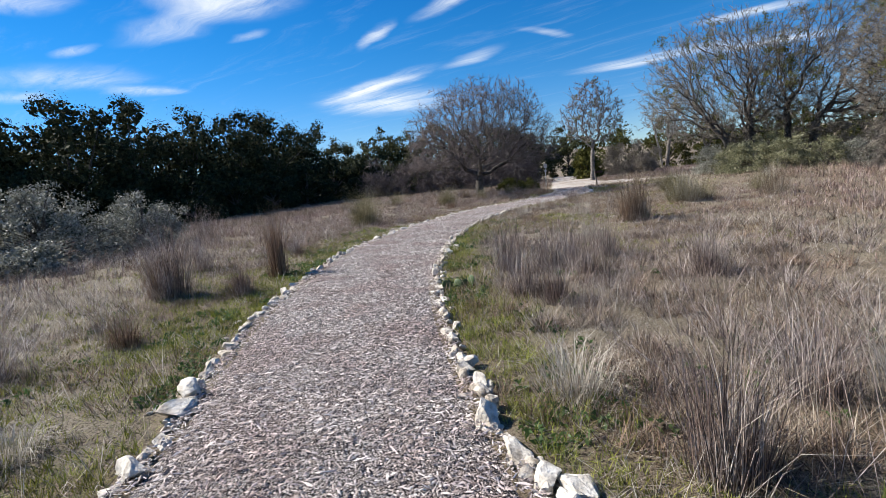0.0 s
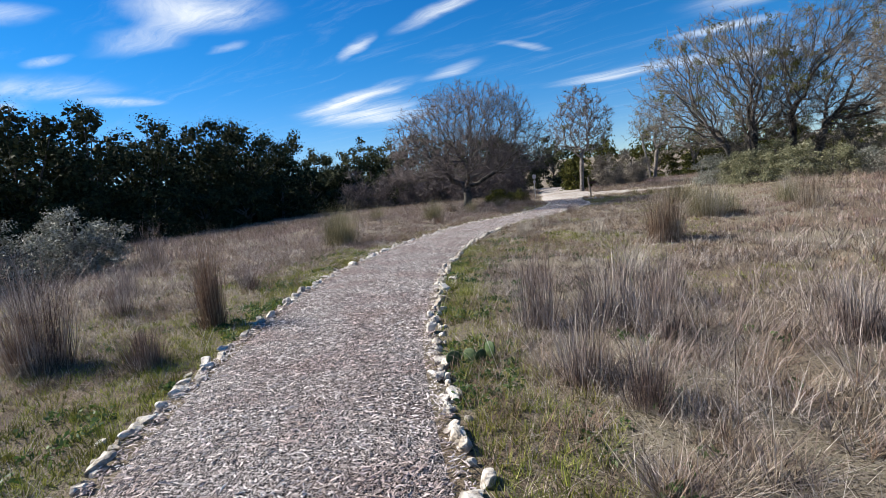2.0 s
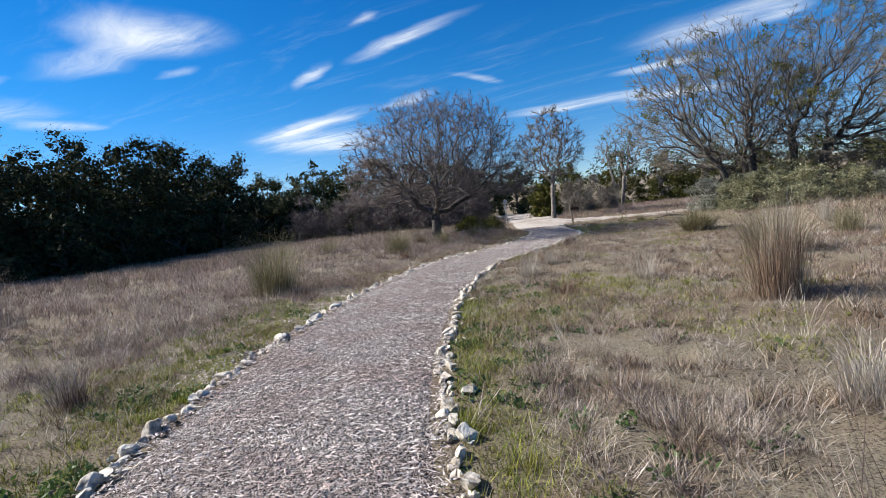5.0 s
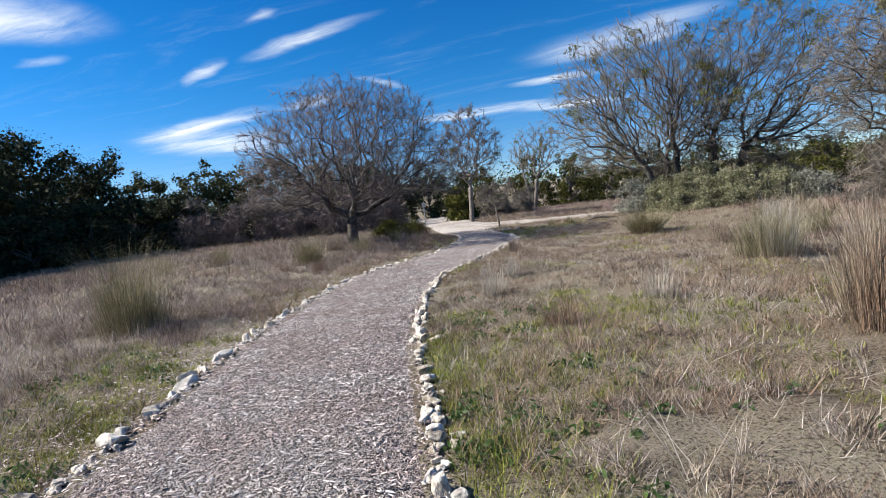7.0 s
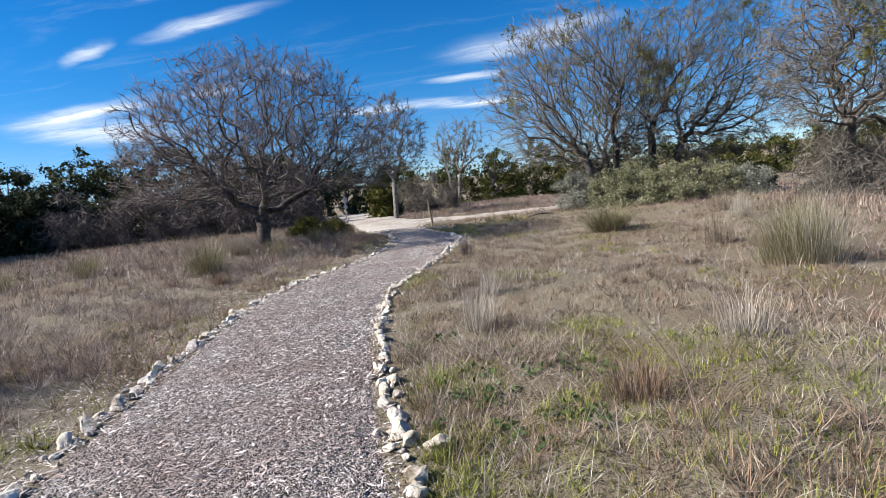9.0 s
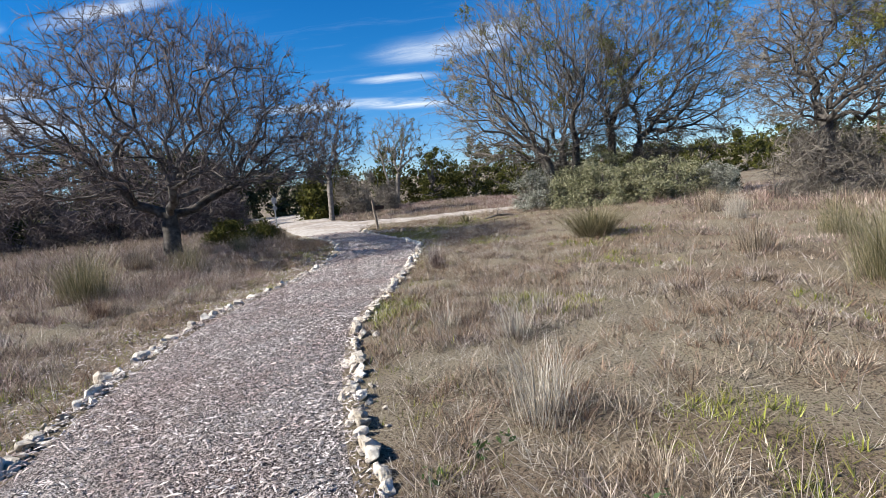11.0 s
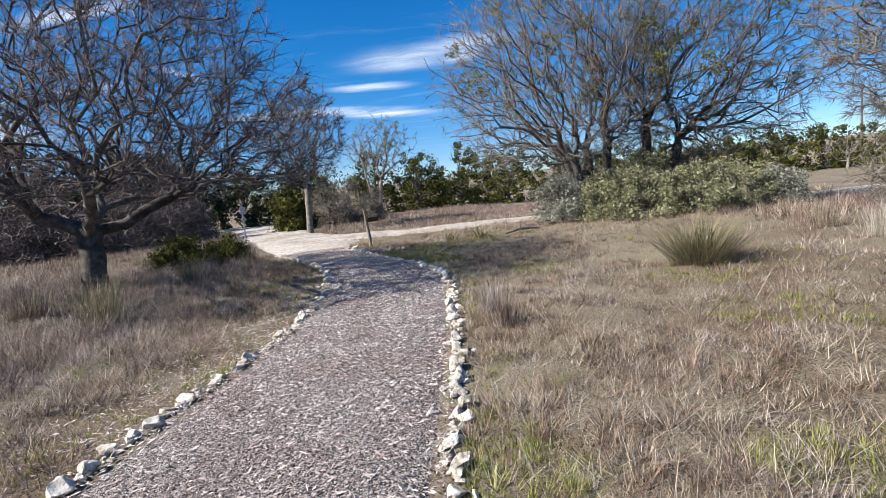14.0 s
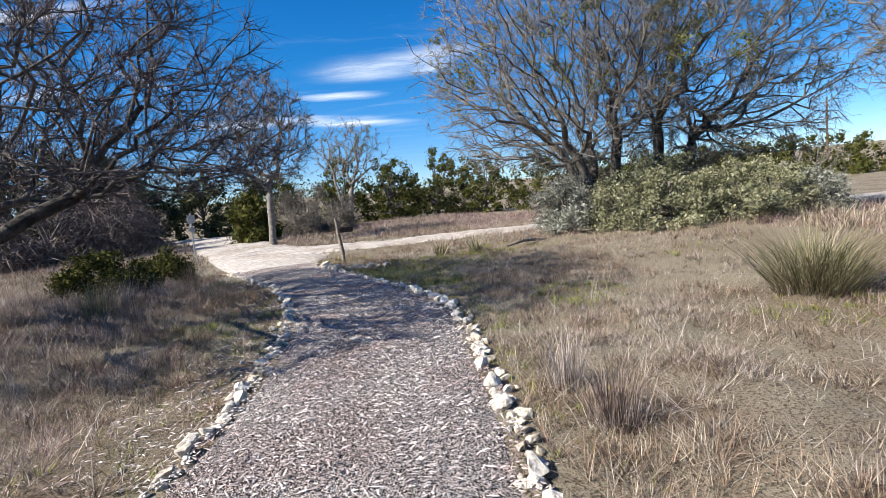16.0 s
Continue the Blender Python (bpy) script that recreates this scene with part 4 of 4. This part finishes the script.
MAUVE, RUSTY = "tall mauve-grey clump of dry bunchgrass", "upright rust-brown clump of bluestem"
OLIVE, PALE = "olive clump of bunchgrass with tan tips", "pale bleached clump of dry grass"
CLUMPS = [
    (-4.45, 8.0, 1.3, 0.7, 520, M_STEM, MAUVE, 0.55), (-3.24, 7.78, 0.4, 0.5, 240, M_RUST, "low brown clump of dry grass", 0.9), (-4.6, 7.9, 0.8, 0.4, 240, M_RUST, RUSTY, 0.5), (-3.05, 9.15, 1.2, 0.36, 480, M_RUST, RUSTY, 0.24),
    (-2.8, 18.75, 1.4, 1.2, 1100, M_SEDGE, OLIVE, 0.75), (4.75, 12.6, 1.15, 0.6, 300, M_RUST, RUSTY, 0.5), (5.0, 12.8, 1.2, 0.8, 620, M_DRY, "tall tan clump of dry bunchgrass", 0.6), (7.85, 16.3, 0.95, 1.1, 900, M_SEDGE, OLIVE, 0.9), (7.95, 16.1, 1.3, 0.9, 200, M_STRAW, PALE, 0.6), (8.7, 16.6, 0.9, 0.9, 420, M_SEDGE, OLIVE, 0.8),
    (0.45, 25.9, 1.0, 0.95, 900, M_SEDGE, OLIVE, 0.8), (-2.4, 28.9, 0.8, 0.9, 500, M_SEDGE, OLIVE, 0.8), (-4.4, 29.5, 0.7, 0.8, 420, M_SEDGE, OLIVE, 0.8), (1.6, 28.8, 0.6, 0.6, 360, M_DRY, PALE, 0.7),
    (4.3, 30.4, 0.6, 0.6, 360, M_SEDGE, OLIVE, 0.7), (1.25, 2.2, 0.72, 0.45, 360, M_STEM, MAUVE, 0.5), (2.15, 2.85, 0.56, 0.5, 280, M_STEM, MAUVE, 0.6), (2.5, 2.6, 0.55, 0.3, 200, M_STRAW, PALE, 0.6),
    (0.78, 3.15, 0.42, 0.5, 240, M_STRAW, PALE, 1.3), (0.98, 6.1, 0.6, 0.4, 240, M_STEM, MAUVE, 0.5), (1.0, 7.7, 0.85, 0.6, 380, M_STEM, MAUVE, 0.6), (1.75, 7.4, 0.85, 0.7, 420, M_STEM, MAUVE, 0.7), (1.25, 5.6, 0.5, 0.35, 240, M_STEM, MAUVE, 0.8), (1.5, 7.4, 0.55, 0.4, 300, M_STEM, MAUVE, 0.7), (1.9, 6.8, 0.6, 0.45, 300, M_STEM, MAUVE, 0.6),
    (2.6, 8.0, 0.6, 0.45, 320, M_STEM, MAUVE, 0.6), (3.4, 6.4, 0.65, 0.5, 320, M_STEM, MAUVE, 0.6), (2.9, 9.6, 0.55, 0.4, 260, M_STRAW, PALE, 0.9),
    (4.27, 14.9, 0.5, 0.6, 120, M_STRAW, PALE, 1.0), (2.8, 17.0, 0.55, 0.5, 160, M_STRAW, PALE, 0.8), (2.68, 14.7, 0.3, 0.6, 300, M_RUST, "low rust-brown clump of dry grass", 0.9), (3.78, 18.3, 0.42, 0.3, 80, M_STRAW, PALE, 0.9), (2.4, 27.6, 0.75, 0.8, 500, M_SEDGE, OLIVE, 0.8), (10.6, 15.8, 1.1, 0.9, 420, M_DRY, PALE, 0.7),
    (5.95, 22.6, 0.45, 0.4, 200, M_STEM, MAUVE, 0.9), (5.95, 22.6, 0.16, 0.35, 130, M_RUST, "low rust-brown tuft at the foot of pale stems", 0.9), (6.3, 23.2, 0.45, 0.35, 220, M_STEM, MAUVE, 0.6), (4.75, 18.9, 0.4, 0.4, 40, M_STRAW, PALE, 1.2), (3.6, 19.2, 0.3, 0.3, 60, M_STRAW, PALE, 1.2), (4.6, 18.6, 0.22, 0.6, 160, M_STEM, "low matted grey clump of dry grass", 1.4),
    (-3.6, 5.4, 0.35, 0.45, 260, M_RUST, "low brown clump of dry grass", 0.9), (-4.4, 4.6, 0.4, 0.5, 260, M_STEM, MAUVE, 0.9), (-2.9, 3.0, 0.25, 0.5, 260, M_STRAW, PALE, 1.4), (-3.1, 7.6, 0.5, 0.35, 220, M_STEM, MAUVE, 0.6),
    (-3.5, 12.0, 0.45, 0.4, 220, M_STEM, MAUVE, 0.7), (-5.2, 10.8, 0.6, 0.5, 260, M_STEM, MAUVE, 0.6), (-6.4, 13.0, 0.7, 0.5, 260, M_STEM, MAUVE, 0.6), (9.2, 18.4, 0.6, 0.6, 320, M_DRY, PALE, 0.8),
    (13.6, 20.6, 0.7, 0.6, 320, M_STRAW, PALE, 0.6), (14.6, 21.8, 0.75, 0.7, 320, M_DRY, PALE, 0.7), (11.6, 18.0, 0.8, 0.8, 400, M_SEDGE, OLIVE, 0.8), (0.6, 24.2, 0.35, 0.4, 200, M_RUST, "low brown clump of dry grass", 0.9),
    (4.9, 31.5, 0.5, 0.4, 220, M_STEM, MAUVE, 0.5), (6.2, 32.4, 0.6, 0.5, 260, M_DRY, PALE, 0.6), (-7.8, 17.2, 1.3, 0.6, 140, M_STEM, "tall plumed grass beside the sage bushes", 0.45), (-9.4, 19.6, 1.5, 0.7, 140, M_STEM, "tall plumed grass beside the sage bushes", 0.45),
]
for i, (x, y, tall, wide, n, mat, label, lean) in enumerate(CLUMPS):
    grass_clump(x, y, tall, wide, n, mat, label, 300 + i, lean)
grass_clump(10.45, 22.45, 0.88, 0.8, 1300, M_SEDGE, "large fountain-shaped nolina with narrow olive and tan leaves", 380, 1.35, 0.0075, 0.5, "nolina", "nolina plants")
for i, (x, y) in enumerate([(12.4, 31.3), (13.0, 30.6)]):
    grass_clump(x, y, 0.42, 0.35, 60, M_SEDGE, "small green yucca with stiff leaves", 390 + i, 0.7, 0.03, 0.45, "yucca", "yuccas")


# ---- leafy weeds ----
x, y, out, side = beside(5200, 0.7, 3.5)
k = (value_noise(x, y, 0.8, 51) > np.where(side > 0, 0.45, 0.65)) & (y < 17) & (rng.random(len(x)) < 0.8)
c = np.column_stack((x[k], y[k], height(x[k], y[k]) + 0.025))
tagged(new("weeds", arrays_mesh("weeds", *leaves(c, 0.085, 16, 0.026, 0.5), M_WEED)), "low leafy green weeds beside the edging stones", "weeds", kind="stuff")

# ---- wood chips ----


def chip_geometry(n, x, y, z):
    """Thin splinters with a ridge and pointed ends: five corners and four triangles each."""
    a, tilt = rng.uniform(0, 2 * np.pi, n), rng.normal(0, 0.25, n)
    ln, wd, th = rng.gamma(2.4, 0.0062, n) + 0.006, rng.uniform(0.002, 0.0062, n), rng.uniform(0.002, 0.009, n)
    ux, uy = np.cos(a), np.sin(a)
    c = np.column_stack((x, y, z))
    u = np.column_stack((ux, uy, tilt)) * ln[:, None]
    s = np.column_stack((-uy, ux, rng.normal(0, 0.35, n))) * wd[:, None]
    up = np.column_stack((rng.normal(0, 0.002, n), rng.normal(0, 0.002, n), th))
    bend = u * rng.uniform(-0.5, 0.5, n)[:, None]
    v = np.stack((c - u, c + bend - s, c + u, c - bend + s, c + up), 1)
    t = np.array([[0, 1, 4], [1, 2, 4], [2, 3, 4], [3, 0, 4]])
    return v, t


def path_places(n, spill):
    """Places on the path; a share of them spilled over the left edging."""
    i = 0.175 + 0.815 * rng.random(n) ** 1.12
    ia, ib = i * (len(LEFT) - 1), i * (len(RIGHT) - 1)
    pa = np.column_stack([np.interp(ia, np.arange(len(LEFT)), LEFT[:, k]) for k in (0, 1)])
    pb = np.column_stack([np.interp(ib, np.arange(len(RIGHT)), RIGHT[:, k]) for k in (0, 1)])
    u = rng.random(n)
    over = (rng.random(n) < spill) & (pa[:, 1] > 12)
    u = np.where(over, -np.abs(rng.normal(0, 0.28, n)), u)
    p = pa + (pb - pa) * u[:, None]
    lift = np.where(u < 0, 0.006, 0.033 + 0.02 * np.sin(np.pi * np.clip(u, 0, 1)))
    return p[:, 0], p[:, 1], height(p[:, 0], p[:, 1]) + lift + rng.uniform(0, 0.012, n)


n = 105000
v, t = chip_geometry(n, *path_places(n, 0.17))
near = np.flatnonzero((v[:, 0, 1] > 3.0) & (v[:, 0, 1] < 3.6))[:300]
rest = np.setdiff1d(np.arange(n), near)
tris = (np.arange(len(rest))[:, None, None] * 5 + t[None]).reshape(-1, 3)
tagged(child("wood_chips", arrays_mesh("wood_chips", v[rest].reshape(-1, 3), tris, M_CHIP), path), kind="stuff")
for i in near:
    child("wood_chip", arrays_mesh("wood_chip", v[i], t, M_CHIP), path)

# ---- edging stones ----


def stone_mesh(seed):
    """A rough lump of limestone, flat underneath."""
    r = np.random.default_rng(seed)
    bm = bmesh.new()
    bmesh.ops.create_icosphere(bm, subdivisions=3 if seed < 12 else 2, radius=0.5)
    planes = [(unit(r.normal(0, 1, 3)), r.uniform(0.2, 0.4)) for _ in range(12)]
    for vtx in bm.verts:
        p = np.array(vtx.co)
        for nrm, d in planes:
            p = p - nrm * max(0.0, p @ nrm - d)
        p *= 1 + r.normal(0, 0.025) + 0.10 * math.sin(p[0] * 9 + seed) * math.sin(p[1] * 11 + seed * 2)
        vtx.co = p
    me = bpy.data.meshes.new("stone")
    bm.to_mesh(me)
    bm.free()
    me.materials.append(M_STONE)
    return me


STONES = [stone_mesh(k) for k in range(18)]


def lay_stone(parent, x, y, size, r, sink=0.22, lift=0.0, along=None):
    ob = new("stone", STONES[r.integers(12) if size > 0.09 else r.integers(12, 18)])
    ob.parent = parent
    sx, sy, sz = size * r.uniform(1.0, 1.7), size * r.uniform(0.75, 1.15), size * r.uniform(0.6, 1.0)
    turn = r.uniform(0, 6.28) if along is None else along + r.normal(0, 0.45)
    ob.matrix_basis = Matrix.LocRotScale((x, y, ground_at(x, y) + sz * (0.5 - sink) + lift), Euler((r.normal(0, 0.25), r.normal(0, 0.25), turn)), (sx * 1.2, sy * 1.2, sz * 1.15))
    return ob


def edging(name, line, seed, label, base, gaps):
    """A row of stones along a line; some stand doubled, some have rolled aside."""
    r = np.random.default_rng(seed)
    holder = tagged(new(name), label, "stone edging", kind="structure")
    s = np.concatenate(([0], np.cumsum(np.hypot(*np.diff(line, axis=0).T))))
    at = 4.0
    while at < s[-1]:
        size = base * r.lognormal(0, 0.36)
        size = min(size, 0.15)
        if r.random() > gaps:
            x, y = np.interp(at, s, line[:, 0]), np.interp(at, s, line[:, 1])
            k = min(np.searchsorted(s, at), len(line) - 1)
            ahead = math.atan2(line[k, 1] - line[k - 1, 1], line[k, 0] - line[k - 1, 0])
            lay_stone(holder, x + r.normal(0, 0.035), y + r.normal(0, 0.035), size, r, along=ahead)
            if r.random() < 0.4:
                lay_stone(holder, x + r.normal(0, 0.10), y + r.normal(0, 0.10), size * 0.6, r)
        at += size * r.uniform(0.72, 1.05)
    return holder


left_stones = edging("stone_edging_left", LEFT, 71, "row of rough white limestone lumps along the footpath", 0.086, 0.02)
right_stones = edging("stone_edging_right", RIGHT[:-14], 72, "row of rough white limestone lumps along the footpath", 0.092, 0.02)
island = smooth_line([(9.9, 33.6), (9.75, 32.6), (10.0, 31.6), (10.6, 31.2)], 0.1)
r = np.random.default_rng(73)
for q in island[::2]:
    lay_stone(right_stones, q[0], q[1], r.uniform(0.14, 0.26), r)
BIG = [(-2.06, 3.75, 0.25), (-2.0, 3.45, 0.2), (-1.78, 13.75, 0.2), (-1.62, 14.25, 0.15), (0.55, 2.15, 0.17), (1.17, 14.93, 0.13), (0.3, 10.85, 0.12), (4.42, 21.75, 0.13)]
for x, y, size in BIG:
    lay_stone(left_stones if x < 0 else right_stones, x, y, size, r, 0.25)

# ---- prickly pear and fallen wood ----


def prickly_pear(x, y, pads, label):
    """Flat oval pads standing on edge: place, height, size, turn and lean of each."""
    plant = thing("prickly_pear", x, y, label, "cactus")
    for dx, dy, up, size, turn, lean in pads:
        bm = bmesh.new()
        bmesh.ops.create_uvsphere(bm, u_segments=14, v_segments=9, radius=0.5)
        for vtx in bm.verts:
            vtx.co.x *= 1.0 + 0.35 * vtx.co.z
        bm.transform(Matrix.Translation((dx, dy, up)) @ Matrix.Rotation(radians(turn), 4, "Z") @ Matrix.Rotation(radians(lean), 4, "X") @ Matrix.Diagonal((size * 0.85, size * 0.16, size, 1)))
        for f in bm.faces:
            f.smooth = True
        part("pad", bm, M_CACTUS, plant)


prickly_pear(0.14, 6.72, [(-0.13, -0.04, 0.07, 0.16, 8, 8), (0.02, 0.02, 0.06, 0.15, -30, -12), (0.11, -0.02, 0.06, 0.14, 25, 10), (0.21, 0.08, 0.08, 0.16, -55, -6)], "low dark green prickly pear beside the edging stones")
log = thing("fallen_branch", 14.2, 29.6, "crooked grey fallen branch on the dry grass", "branch")
child("stem", joined("stem", [tube(np.array([[-0.9, 0.1, 0.05], [-0.4, -0.05, 0.14], [0.1, 0.05, 0.11], [0.7, 0.0, 0.05]]), [0.03, 0.045, 0.05, 0.03], 7)], M_PALEBARK), log)
for q in (((-0.4, -0.05, 0.14), (-0.5, -0.15, 0.3), (-0.42, -0.2, 0.42)), ((0.1, 0.05, 0.11), (0.0, 0.1, 0.28), (-0.15, 0.2, 0.36))):
    child("snag", joined("snag", [tube(np.array(q), [0.025, 0.02, 0.01], 6)], M_PALEBARK), log)

# ---- far posts ----
pole = thing("utility_pole", 100, 38.4, "tall brown wooden utility pole", "pole")
child("pole", joined("pole", [tube(np.array([[0, 0, -1.0], [0, 0, 5], [0.05, 0, 11.5]]), [0.19, 0.17, 0.13], 10)], M_POLE), pole)
sign = thing("road_sign", 9.0, 41.7, "small road sign on a steel post, seen from behind", "sign", turn=15)
bm = bmesh.new()
bmesh.ops.create_cube(bm, size=1, matrix=Matrix.Translation((0, 0, 0.9)) @ Matrix.Diagonal((0.05, 0.04, 2.1, 1)))
part("post", bm, M_STEEL, sign)
for z, turn, size in ((1.72, 0, 0.30), (1.32, 45, 0.22)):
    bm = bmesh.new()
    bmesh.ops.create_cube(bm, size=1, matrix=Matrix.Translation((0, -0.035, z)) @ Matrix.Rotation(radians(turn), 4, "Y") @ Matrix.Diagonal((size, 0.012, size, 1)))
    bmesh.ops.bevel(bm, geom=list(bm.edges), offset=0.004, segments=1, affect="EDGES")
    part("plate", bm, M_SIGNBACK, sign, "bare grey back of a sign plate")
